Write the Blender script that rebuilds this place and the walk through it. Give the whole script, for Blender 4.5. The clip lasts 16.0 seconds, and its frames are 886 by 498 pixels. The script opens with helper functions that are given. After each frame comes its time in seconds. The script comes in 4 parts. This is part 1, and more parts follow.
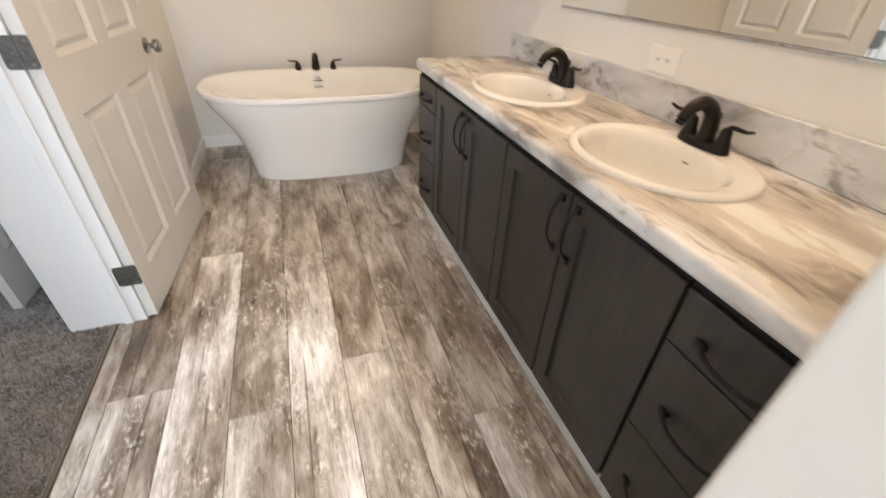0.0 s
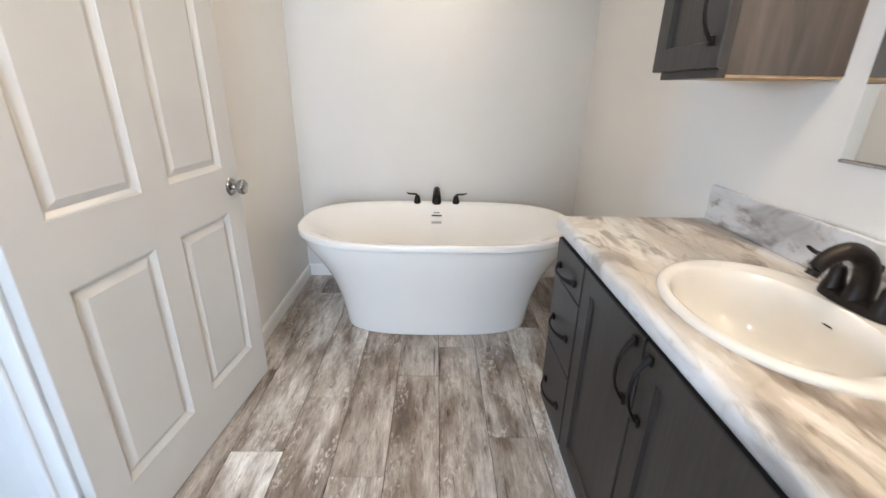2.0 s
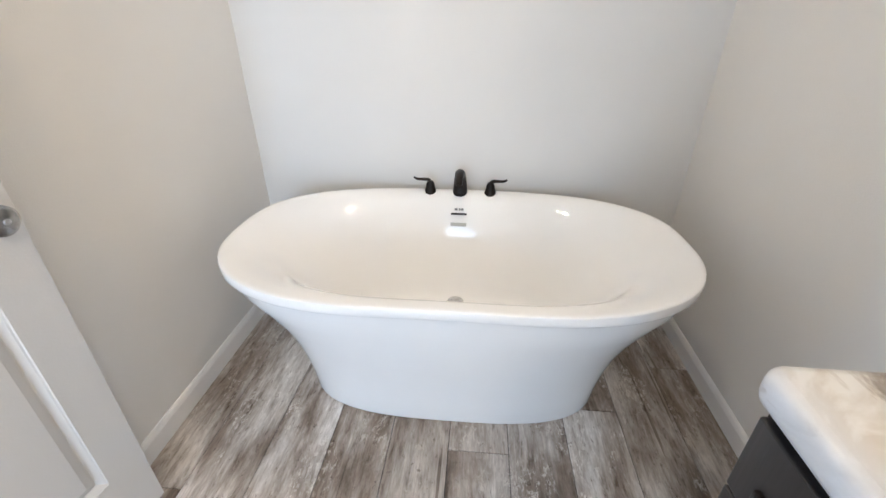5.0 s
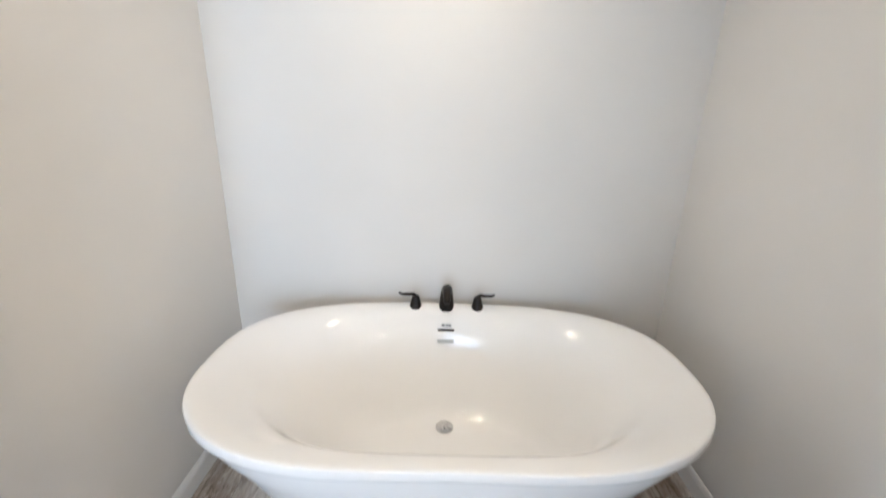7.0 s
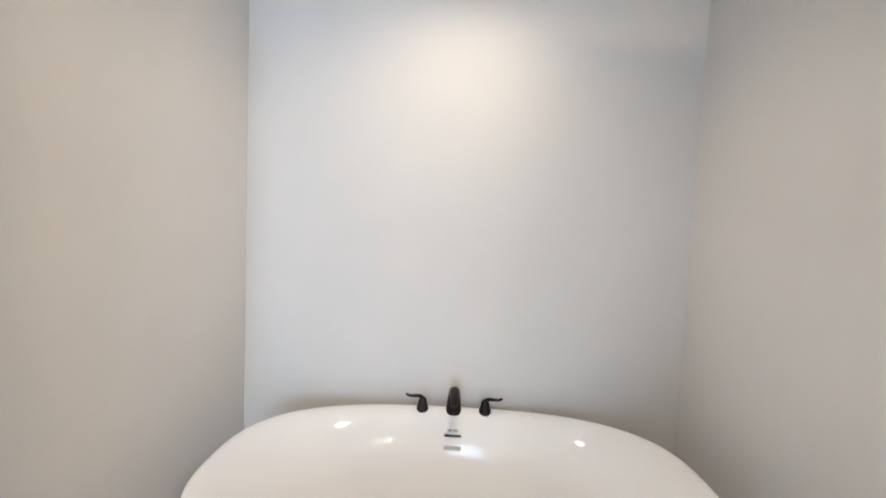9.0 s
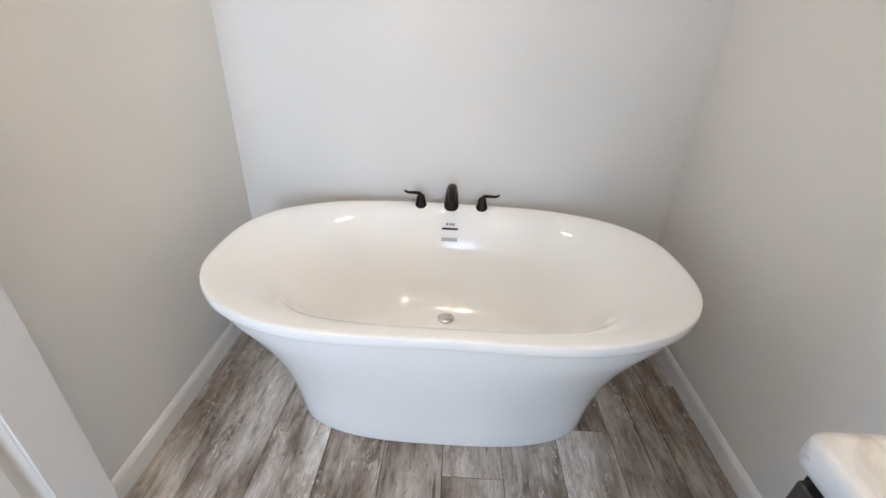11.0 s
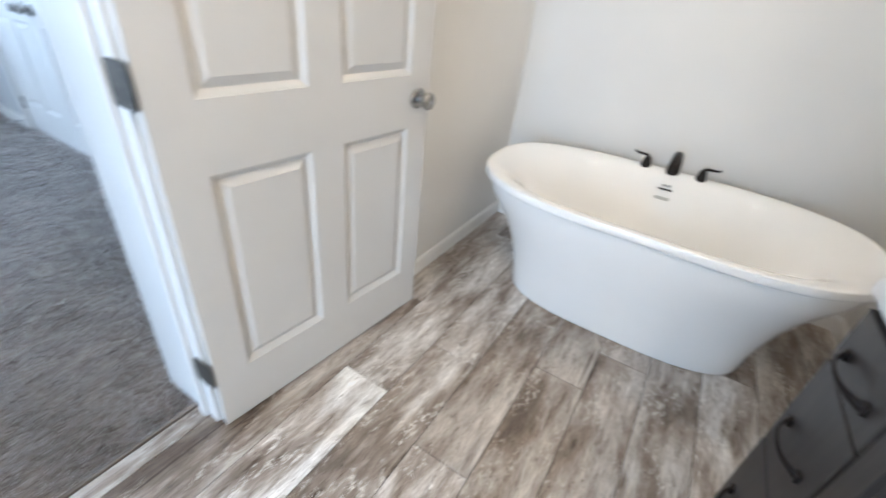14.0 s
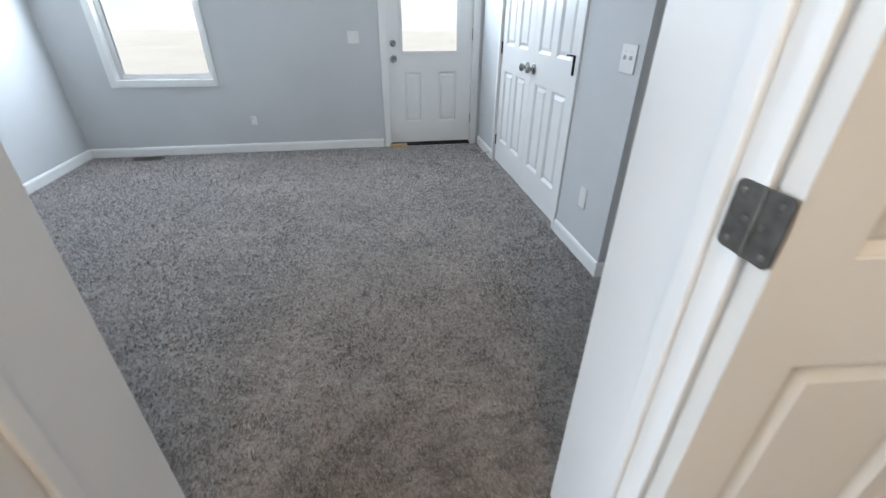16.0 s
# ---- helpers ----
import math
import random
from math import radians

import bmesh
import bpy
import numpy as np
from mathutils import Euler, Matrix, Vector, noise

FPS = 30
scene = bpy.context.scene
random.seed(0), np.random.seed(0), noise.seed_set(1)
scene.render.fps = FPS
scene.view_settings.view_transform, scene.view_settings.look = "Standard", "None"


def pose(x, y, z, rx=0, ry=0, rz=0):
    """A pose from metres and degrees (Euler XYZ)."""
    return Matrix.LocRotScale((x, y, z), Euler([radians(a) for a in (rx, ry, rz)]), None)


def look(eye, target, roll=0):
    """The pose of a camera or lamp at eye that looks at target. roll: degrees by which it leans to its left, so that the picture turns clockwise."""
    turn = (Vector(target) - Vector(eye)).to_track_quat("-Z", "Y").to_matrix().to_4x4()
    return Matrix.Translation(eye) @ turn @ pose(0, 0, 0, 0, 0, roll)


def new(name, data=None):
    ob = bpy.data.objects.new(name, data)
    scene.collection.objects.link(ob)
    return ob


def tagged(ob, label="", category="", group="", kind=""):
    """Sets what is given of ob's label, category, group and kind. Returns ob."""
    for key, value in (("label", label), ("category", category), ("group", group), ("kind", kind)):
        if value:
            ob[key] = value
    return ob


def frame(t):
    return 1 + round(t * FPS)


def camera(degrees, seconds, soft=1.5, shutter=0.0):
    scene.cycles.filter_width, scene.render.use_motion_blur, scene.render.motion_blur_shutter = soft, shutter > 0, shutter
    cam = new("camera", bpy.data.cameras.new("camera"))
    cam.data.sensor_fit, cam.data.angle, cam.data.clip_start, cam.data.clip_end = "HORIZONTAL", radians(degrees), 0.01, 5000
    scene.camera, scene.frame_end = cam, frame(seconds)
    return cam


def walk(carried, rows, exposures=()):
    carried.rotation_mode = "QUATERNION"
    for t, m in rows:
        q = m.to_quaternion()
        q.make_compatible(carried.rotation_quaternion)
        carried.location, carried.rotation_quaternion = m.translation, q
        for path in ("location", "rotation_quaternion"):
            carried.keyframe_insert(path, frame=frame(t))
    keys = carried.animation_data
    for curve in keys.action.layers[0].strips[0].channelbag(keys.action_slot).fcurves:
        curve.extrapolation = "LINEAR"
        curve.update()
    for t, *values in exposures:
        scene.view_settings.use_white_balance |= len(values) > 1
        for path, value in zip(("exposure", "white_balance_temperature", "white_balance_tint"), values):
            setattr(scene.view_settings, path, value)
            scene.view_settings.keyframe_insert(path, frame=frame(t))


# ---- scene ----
cam = camera(93.2, 16.0, shutter=0.4)
EXPOSURES = [(0, -0.08, 7650, 16), (0.5, 0.19, 6550, 11), (1.0, 0.15, 6400, 11), (2.0, 0.11, 6200, 11), (3.5, 0.32, 6100, 11), (4.0, 0.25, 6050, 11), (6.5, 0.32, 5950, 10), (7.0, 0.23, 5950, 10), (7.5, 0.14, 6000, 11), (9.0, 0.06, 6050, 12), (10.0, 0.07, 6000, 11), (12.5, 0.27, 5900, 11), (13.5, 0.20, 5950, 10), (14.0, 0.22, 5950, 9), (15.0, 0.08, 6800, 12), (16.0, -0.10, 7100, 12)]
PATH = [
    (0, (0.708, 1.272, 1.274), (1.281, 2.821, 0.146), 2.6),
    (0.5, (0.736, 1.438, 1.27), (1.117, 3.162, 0.33), 0.5),
    (1, (0.734, 1.664, 1.279), (0.958, 3.48, 0.471), 0.3),
    (1.5, (0.797, 1.852, 1.261), (0.946, 3.7, 0.511), 0.8),
    (2, (0.907, 2.073, 1.279), (0.947, 3.941, 0.566), 1.1),
    (2.5, (0.959, 2.269, 1.263), (0.927, 4.152, 0.59), 0.6),
    (3, (0.93, 2.51, 1.283), (0.865, 4.393, 0.614), 1.3),
    (3.5, (0.937, 2.735, 1.267), (0.823, 4.592, 0.533), 0.5),
    (4, (0.994, 2.93, 1.254), (0.831, 4.737, 0.412), -0.6),
    (4.2, (1.008, 2.991, 1.246), (0.814, 4.78, 0.373), -0.8),
    (6.3, (0.917, 3.142, 1.212), (0.897, 4.877, 0.216), 1.8),
    (6.5, (0.905, 3.166, 1.219), (0.899, 4.931, 0.279), 1.4),
    (7, (0.892, 3.2, 1.346), (0.897, 5.101, 0.723), 1.6),
    (7.5, (0.906, 3.156, 1.369), (0.835, 5.133, 1.072), 2.8),
    (8, (0.907, 3.129, 1.367), (0.822, 5.124, 1.253), 2.5),
    (8.5, (0.897, 3.115, 1.36), (0.83, 5.113, 1.309), 2.7),
    (9, (0.888, 3.114, 1.345), (0.837, 5.109, 1.213), 2.5),
    (9.5, (0.881, 3.119, 1.322), (0.875, 5.063, 0.852), 1.8),
    (10, (0.884, 3.149, 1.296), (0.913, 4.993, 0.522), 1.8),
    (10.2, (0.897, 3.156, 1.289), (0.91, 4.971, 0.45), 2.1),
    (12.3, (0.934, 3.002, 1.238), (0.835, 4.733, 0.241), 4.2),
    (12.5, (0.955, 2.939, 1.246), (0.804, 4.675, 0.264), 4.4),
    (13, (0.978, 2.806, 1.267), (0.662, 4.546, 0.332), 4.7),
    (13.5, (0.978, 2.652, 1.248), (0.501, 4.347, 0.299), 5.5),
    (14, (0.946, 2.474, 1.238), (0.129, 3.963, 0.182), 6.8),
    (14.5, (0.847, 2.382, 1.245), (-0.435, 3.465, 0.158), 5.9),
    (15, (0.719, 2.388, 1.242), (-0.832, 3.036, 0.158), 4.1),
    (15.5, (0.567, 2.443, 1.24), (-1.096, 2.776, 0.18), 2.1),
    (16, (0.376, 2.423, 1.238), (-1.331, 2.73, 0.242), 0.6),
]
walk(cam, [(t, look(eye, target, roll)) for t, eye, target, roll in PATH], EXPOSURES)

# ---- world, sun, lamps, exposure ----
world = bpy.data.worlds.new("overcast_sky")
scene.world = world
world.use_nodes = True
wn = world.node_tree
wsky = wn.nodes.new("ShaderNodeTexSky")
wsky.sky_type = "NISHITA"
wsky.sun_disc = False
wsky.sun_elevation, wsky.sun_rotation = radians(38), radians(60)
wn.nodes["Background"].inputs["Strength"].default_value = 0.15
wn.links.new(wsky.outputs[0], wn.nodes["Background"].inputs["Color"])

sun_data = bpy.data.lights.new("sun", "SUN")
sun_data.energy, sun_data.angle, sun_data.color = 5.0, radians(10), (1, 0.98, 0.95)
sun = new("sun", sun_data)
sun.matrix_world = look((9, -5, 8), (0, 0, 0))


def area_lamp(name, eye, target, w, h, watts, color):
    data = bpy.data.lights.new(name, "AREA")
    data.shape, data.size, data.size_y = "RECTANGLE", w, h
    data.energy, data.color = watts, color
    ob = new(name, data)
    ob.matrix_world = look(eye, target)
    return ob


WARM = (1.0, 0.80, 0.57)
DAY = (0.66, 0.82, 1.0)
BLUE_DAY = (0.62, 0.79, 1.0)
# skylight entering by the bedroom window and the glazed outer door
area_lamp("window_daylight", (-3.985, 0.70, 1.64), (0, 0.70, 1.64), 0.68, 0.52, 94, BLUE_DAY)
area_lamp("door_daylight", (-3.985, 3.056, 1.63), (0, 3.056, 1.63), 0.50, 0.50, 28, BLUE_DAY)
# daylight fill from an unseen, added opening behind the camera's view
area_lamp("south_fill_daylight", (0.93, -1.65, 1.18), (0.93, 4, 1.18), 1.66, 2.10, 150, DAY)


def spot_lamp(name, eye, target, watts, color, cone, blend, radius):
    data = bpy.data.lights.new(name, "SPOT")
    data.energy, data.color = watts, color
    data.spot_size, data.spot_blend, data.shadow_soft_size = radians(cone), blend, radius
    ob = new(name, data)
    ob.matrix_world = look(eye, target)
    return ob


CEIL = 2.44
spot_lamp("tub_downlight_bulb", (0.90, 4.38, CEIL - 0.012), (0.90, 4.44, 0), 34, WARM, 150, 0.9, 0.05)
# fill spot added over the middle of the room to lift its walls
spot_lamp("bath_fill_bulb", (0.75, 2.55, CEIL - 0.012), (0.75, 2.55, 0), 44, WARM, 165, 0.8, 0.06)


def bulb_lamp(name, place, watts, color, radius):
    data = bpy.data.lights.new(name, "POINT")
    data.energy, data.color, data.shadow_soft_size = watts, color, radius
    ob = new(name, data)
    ob.location = place
    return ob


for by in (1.98, 2.20, 2.42, 2.64):
    bulb_lamp("vanity_bulb", (1.74, by, 2.115), 7.6, WARM, 0.030)

# ---- materials ----


def nodes_of(name):
    m = bpy.data.materials.new(name)
    m.use_nodes = True
    t = m.node_tree
    return m, t, t.nodes["Principled BSDF"]


def node(t, kind, **values):
    n = t.nodes.new(kind)
    for k, v in values.items():
        n.inputs[k].default_value = v
    return n


def ramp(t, fac, stops):
    r = t.nodes.new("ShaderNodeValToRGB")
    els = r.color_ramp.elements
    while len(els) < len(stops):
        els.new(0.5)
    for e, (p, c) in zip(els, stops):
        e.position, e.color = p, (*c, 1)
    t.links.new(fac, r.inputs[0])
    return r.outputs[0]


def coords(t, scale, per_object=False):
    tc = t.nodes.new("ShaderNodeTexCoord")
    mp = t.nodes.new("ShaderNodeMapping")
    mp.inputs["Scale"].default_value = scale
    src = tc.outputs["Object"]
    if per_object:
        info = t.nodes.new("ShaderNodeObjectInfo")
        mul = t.nodes.new("ShaderNodeVectorMath")
        mul.operation = "SCALE"
        comb = t.nodes.new("ShaderNodeCombineXYZ")
        for i in range(3):
            t.links.new(info.outputs["Random"], comb.inputs[i])
        mul.inputs["Scale"].default_value = 61.7
        t.links.new(comb.outputs[0], mul.inputs[0])
        add = t.nodes.new("ShaderNodeVectorMath")
        t.links.new(src, add.inputs[0])
        t.links.new(mul.outputs[0], add.inputs[1])
        src = add.outputs[0]
    t.links.new(src, mp.inputs["Vector"])
    return mp.outputs[0]


def noise_of(t, vec, scale, detail=4, rough=0.55, distort=0.0):
    n = node(t, "ShaderNodeTexNoise", Scale=scale, Detail=detail, Roughness=rough, Distortion=distort)
    t.links.new(vec, n.inputs["Vector"])
    return n.outputs["Fac"]


def mixed(t, a, b, fac, mode="MIX"):
    m = t.nodes.new("ShaderNodeMix")
    m.data_type, m.blend_type = "RGBA", mode
    for socket, v in ((m.inputs[0], fac), (m.inputs[6], a), (m.inputs[7], b)):
        if isinstance(v, (int, float)):
            socket.default_value = v
        elif isinstance(v, tuple):
            socket.default_value = (*v, 1)
        else:
            t.links.new(v, socket)
    return m.outputs[2]


def bump(t, p, height, strength, distance):
    b = node(t, "ShaderNodeBump", Strength=strength, Distance=distance)
    t.links.new(height, b.inputs["Height"])
    t.links.new(b.outputs[0], p.inputs["Normal"])


def painted(name, c, vary=0.05, rough=0.55, grain=180.0, relief=0.15, spec=0.4, blotch=1.6):
    """Paint with faint large blotches and fine roller relief."""
    m, t, p = nodes_of(name)
    v = coords(t, (1, 1, 1))
    big = noise_of(t, v, blotch, 3)
    low, high = tuple(x * (1 - vary) for x in c), tuple(min(1, x * (1 + vary)) for x in c)
    t.links.new(ramp(t, big, [(0.3, low), (0.7, high)]), p.inputs["Base Color"])
    p.inputs["Roughness"].default_value = rough
    p.inputs["Specular IOR Level"].default_value = spec
    fine = noise_of(t, v, grain, 3)
    bump(t, p, fine, relief, 0.002)
    return m


def metal(name, c, rough, metallic=1.0, vary=0.25):
    m, t, p = nodes_of(name)
    v = coords(t, (1, 1, 1))
    n = noise_of(t, v, 60, 4)
    t.links.new(ramp(t, n, [(0.3, tuple(x * (1 - vary) for x in c)), (0.7, tuple(min(1, x * (1 + vary)) for x in c))]), p.inputs["Base Color"])
    p.inputs["Metallic"].default_value = metallic
    r = node(t, "ShaderNodeMapRange")
    r.inputs["To Min"].default_value, r.inputs["To Max"].default_value = rough * 0.8, rough * 1.3
    t.links.new(n, r.inputs["Value"])
    t.links.new(r.outputs[0], p.inputs["Roughness"])
    return m


WALL = painted("wall_paint", (0.735, 0.72, 0.695), 0.025, 0.75, 220, 0.25, 0.25)
BEDWALL = painted("bedroom_wall_paint", (0.575, 0.58, 0.582), 0.03, 0.8, 220, 0.25, 0.25)
CEILING = painted("ceiling_paint", (0.8, 0.79, 0.77), 0.03, 0.9, 90, 0.6, 0.2)
TRIM = painted("trim_paint", (0.80, 0.79, 0.77), 0.03, 0.38, 120, 0.08, 0.5)
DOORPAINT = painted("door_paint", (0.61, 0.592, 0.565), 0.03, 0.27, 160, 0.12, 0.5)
JAMBPAINT = painted("jamb_paint", (0.665, 0.67, 0.675), 0.03, 0.42, 140, 0.10, 0.45)
CAULK = painted("old_caulk", (0.66, 0.60, 0.48), 0.12, 0.6, 60, 0.2, 0.3, 6)
PLASTIC = painted("switch_plastic", (0.78, 0.77, 0.75), 0.02, 0.3, 300, 0.02, 0.5)
BRONZE = metal("oil_rubbed_bronze", (0.020, 0.0155, 0.0135), 0.36, 0.7)
PULL = metal("dark_bronze_pull", (0.014, 0.011, 0.011), 0.40, 0.6)
NICKEL = metal("satin_nickel", (0.36, 0.355, 0.35), 0.20)
HINGE = metal("grey_nickel_hinge", (0.135, 0.13, 0.122), 0.46, 0.85)
HINGESCREW = metal("hinge_screw", (0.21, 0.205, 0.195), 0.40, 0.85)
CHROME = metal("worn_chrome", (0.62, 0.62, 0.62), 0.16)
DARKGAP = painted("dark_gap", (0.012, 0.010, 0.010), 0.1, 0.8)
BLACKRUBBER = painted("black_rubber", (0.015, 0.015, 0.016), 0.1, 0.6)
SCREW = metal("screw_steel", (0.42, 0.42, 0.43), 0.35)


def acrylic():
    m, t, p = nodes_of("white_acrylic")
    v = coords(t, (1, 1, 1))
    t.links.new(ramp(t, noise_of(t, v, 2.0, 3), [(0.3, (0.86, 0.858, 0.85)), (0.7, (0.89, 0.888, 0.882))]), p.inputs["Base Color"])
    p.inputs["Roughness"].default_value = 0.045
    p.inputs["Specular IOR Level"].default_value = 0.36
    bump(t, p, noise_of(t, v, 9, 2), 0.02, 0.01)
    return m


ACRYLIC = acrylic()


def china():
    m, t, p = nodes_of("bisque_china")
    v = coords(t, (1, 1, 1))
    t.links.new(ramp(t, noise_of(t, v, 5.0, 3), [(0.3, (0.70, 0.672, 0.625)), (0.7, (0.74, 0.715, 0.672))]), p.inputs["Base Color"])
    p.inputs["Roughness"].default_value = 0.12
    p.inputs["Coat Weight"].default_value = 0.4
    p.inputs["Coat Roughness"].default_value = 0.05
    return m


CHINA = china()


def plank_vinyl():
    """Worn barnwood vinyl: brown and grey patches drawn out along the plank under flaking pale paint; each plank has its own tone."""
    m, t, p = nodes_of("barnwood_vinyl_plank")
    big = noise_of(t, coords(t, (7.0, 2.0, 1), True), 1.0, 9, 0.64, 0.25)
    n1 = noise_of(t, coords(t, (34, 6.0, 1), True), 1.0, 9, 0.74, 0.25)
    n2 = noise_of(t, coords(t, (170, 16, 1), True), 1.0, 4, 0.6)
    flake = noise_of(t, coords(t, (70, 34, 1), True), 1.0, 9, 0.80, 0.3)
    where = noise_of(t, coords(t, (15, 4.5, 1), True), 1.0, 4, 0.6, 0.3)
    chip = noise_of(t, coords(t, (75, 34, 1), True), 1.0, 7, 0.74, 0.3)
    crack = noise_of(t, coords(t, (46, 1.1, 1), True), 1.0, 2, 0.5, 0.3)
    col = ramp(t, big, [(0.34, (0.140, 0.110, 0.088)), (0.43, (0.245, 0.205, 0.173)), (0.50, (0.365, 0.328, 0.297)), (0.565, (0.475, 0.452, 0.430)), (0.66, (0.64, 0.62, 0.595))])
    col = mixed(t, col, ramp(t, n1, [(0.37, (0.56, 0.52, 0.485)), (0.45, (0.92, 0.90, 0.88)), (0.54, (1.06, 1.06, 1.06)), (0.63, (1.34, 1.35, 1.36))]), 1.0, "MULTIPLY")
    col = mixed(t, col, ramp(t, n2, [(0.34, (0.84, 0.83, 0.82)), (0.5, (1.0, 1.0, 1.0)), (0.64, (1.10, 1.10, 1.10))]), 1.0, "MULTIPLY")
    mask = ramp(t, flake, [(0.53, (0, 0, 0)), (0.56, (0.9, 0.9, 0.9))])
    mask = mixed(t, mask, ramp(t, where, [(0.50, (0.05, 0.05, 0.05)), (0.58, (1, 1, 1))]), 1.0, "MULTIPLY")
    col = mixed(t, col, (0.63, 0.605, 0.57), mask)
    dark = ramp(t, chip, [(0.36, (0.36, 0.32, 0.29)), (0.39, (1, 1, 1))])
    col = mixed(t, col, dark, 0.8, "MULTIPLY")
    col = mixed(t, col, ramp(t, crack, [(0.285, (0.50, 0.46, 0.43)), (0.315, (1, 1, 1))]), 1.0, "MULTIPLY")
    info = t.nodes.new("ShaderNodeObjectInfo")
    col = mixed(t, col, info.outputs["Color"], 1.0, "MULTIPLY")
    t.links.new(col, p.inputs["Base Color"])
    rr = node(t, "ShaderNodeMapRange")
    rr.inputs["To Min"].default_value, rr.inputs["To Max"].default_value = 0.20, 0.40
    t.links.new(n1, rr.inputs["Value"])
    t.links.new(rr.outputs[0], p.inputs["Roughness"])
    p.inputs["Specular IOR Level"].default_value = 0.4
    bump(t, p, n1, 0.16, 0.002)
    return m


PLANK = plank_vinyl()


def laminate():
    """Marble-look laminate with drifting veins that run along the counter."""
    m, t, p = nodes_of("marble_laminate")
    tc = t.nodes.new("ShaderNodeTexCoord")
    mp = t.nodes.new("ShaderNodeMapping")
    mp.inputs["Rotation"].default_value = (0, 0, radians(-33))
    mp.inputs["Scale"].default_value = (6.6, 2.1, 5)
    t.links.new(tc.outputs["Object"], mp.inputs["Vector"])
    v = mp.outputs[0]
    n1 = noise_of(t, v, 0.95, 7, 0.58, 0.7)
    n2 = noise_of(t, v, 2.4, 7, 0.62, 0.5)
    n3 = noise_of(t, v, 0.60, 5, 0.55, 0.8)
    tan = ramp(t, n1, [(0.34, (0.19, 0.155, 0.125)), (0.41, (0.33, 0.28, 0.235)), (0.45, (0.51, 0.455, 0.39)), (0.535, (0.57, 0.52, 0.455)), (0.56, (0.69, 0.665, 0.62)), (0.72, (0.76, 0.745, 0.71))])
    marble = ramp(t, n1, [(0.34, (0.25, 0.245, 0.245)), (0.42, (0.40, 0.40, 0.405)), (0.465, (0.57, 0.575, 0.585)), (0.56, (0.66, 0.665, 0.675)), (0.70, (0.75, 0.755, 0.765))])
    # light put into the print: daylight grey at front edge and backsplash, warm-lit beige between
    xs = t.nodes.new("ShaderNodeSeparateXYZ")
    t.links.new(tc.outputs["Object"], xs.inputs[0])
    wob = node(t, "ShaderNodeMath")
    wob.operation, wob.inputs[1].default_value = "MULTIPLY_ADD", 0.09
    t.links.new(n3, wob.inputs[0])
    t.links.new(xs.outputs["X"], wob.inputs[2])
    span = node(t, "ShaderNodeMapRange")
    span.inputs["From Min"].default_value, span.inputs["From Max"].default_value = 1.36, 1.96
    t.links.new(wob.outputs[0], span.inputs["Value"])
    beige = ramp(t, span.outputs[0], [(0.03, (0, 0, 0)), (0.12, (1, 1, 1)), (0.78, (0.9, 0.9, 0.9)), (0.87, (0, 0, 0))])
    base = mixed(t, marble, tan, beige)
    vein = ramp(t, n2, [(0.36, (0.30, 0.24, 0.20)), (0.425, (0.80, 0.77, 0.74)), (0.45, (1, 1, 1))])
    grey = ramp(t, n3, [(0.37, (0.60, 0.59, 0.59)), (0.50, (1, 1, 1))])
    dark = ramp(t, noise_of(t, v, 1.1, 2, 0.4, 0.5), [(0.47, (1, 1, 1)), (0.497, (0.42, 0.36, 0.31)), (0.505, (1, 1, 1))])
    col = mixed(t, base, vein, 0.75, "MULTIPLY")
    col = mixed(t, col, grey, 0.85, "MULTIPLY")
    col = mixed(t, col, dark, 0.22, "MULTIPLY")
    t.links.new(col, p.inputs["Base Color"])
    p.inputs["Roughness"].default_value = 0.3
    p.inputs["Specular IOR Level"].default_value = 0.45
    bump(t, p, noise_of(t, coords(t, (1, 1, 1)), 400, 2), 0.04, 0.001)
    return m


LAMINATE = laminate()


def stained_wood(name, dark, mid, light, axis_scale, rough=0.42):
    m, t, p = nodes_of(name)
    v = coords(t, axis_scale, True)
    n1 = noise_of(t, v, 1.0, 6, 0.6, 0.5)
    n2 = noise_of(t, coords(t, (1, 1, 1)), 3.0, 3)
    col = ramp(t, n1, [(0.3, dark), (0.5, mid), (0.72, light)])
    col = mixed(t, col, ramp(t, n2, [(0.35, (0.86, 0.85, 0.84)), (0.65, (1.08, 1.07, 1.06))]), 1.0, "MULTIPLY")
    t.links.new(col, p.inputs["Base Color"])
    p.inputs["Roughness"].default_value = rough
    p.inputs["Specular IOR Level"].default_value = 0.4
    bump(t, p, n1, 0.08, 0.001)
    return m


CABWOOD = stained_wood("grey_stained_wood", (0.022, 0.0188, 0.0175), (0.031, 0.0268, 0.0252), (0.043, 0.0375, 0.0352), (70, 70, 3.0))
CABSIDE = stained_wood("brown_grey_side_panel", (0.046, 0.037, 0.031), (0.072, 0.058, 0.049), (0.108, 0.087, 0.073), (22, 22, 2.2))
RAWWOOD = stained_wood("raw_pine", (0.45, 0.30, 0.16), (0.55, 0.38, 0.21), (0.64, 0.46, 0.28), (40, 6, 40), 0.6)


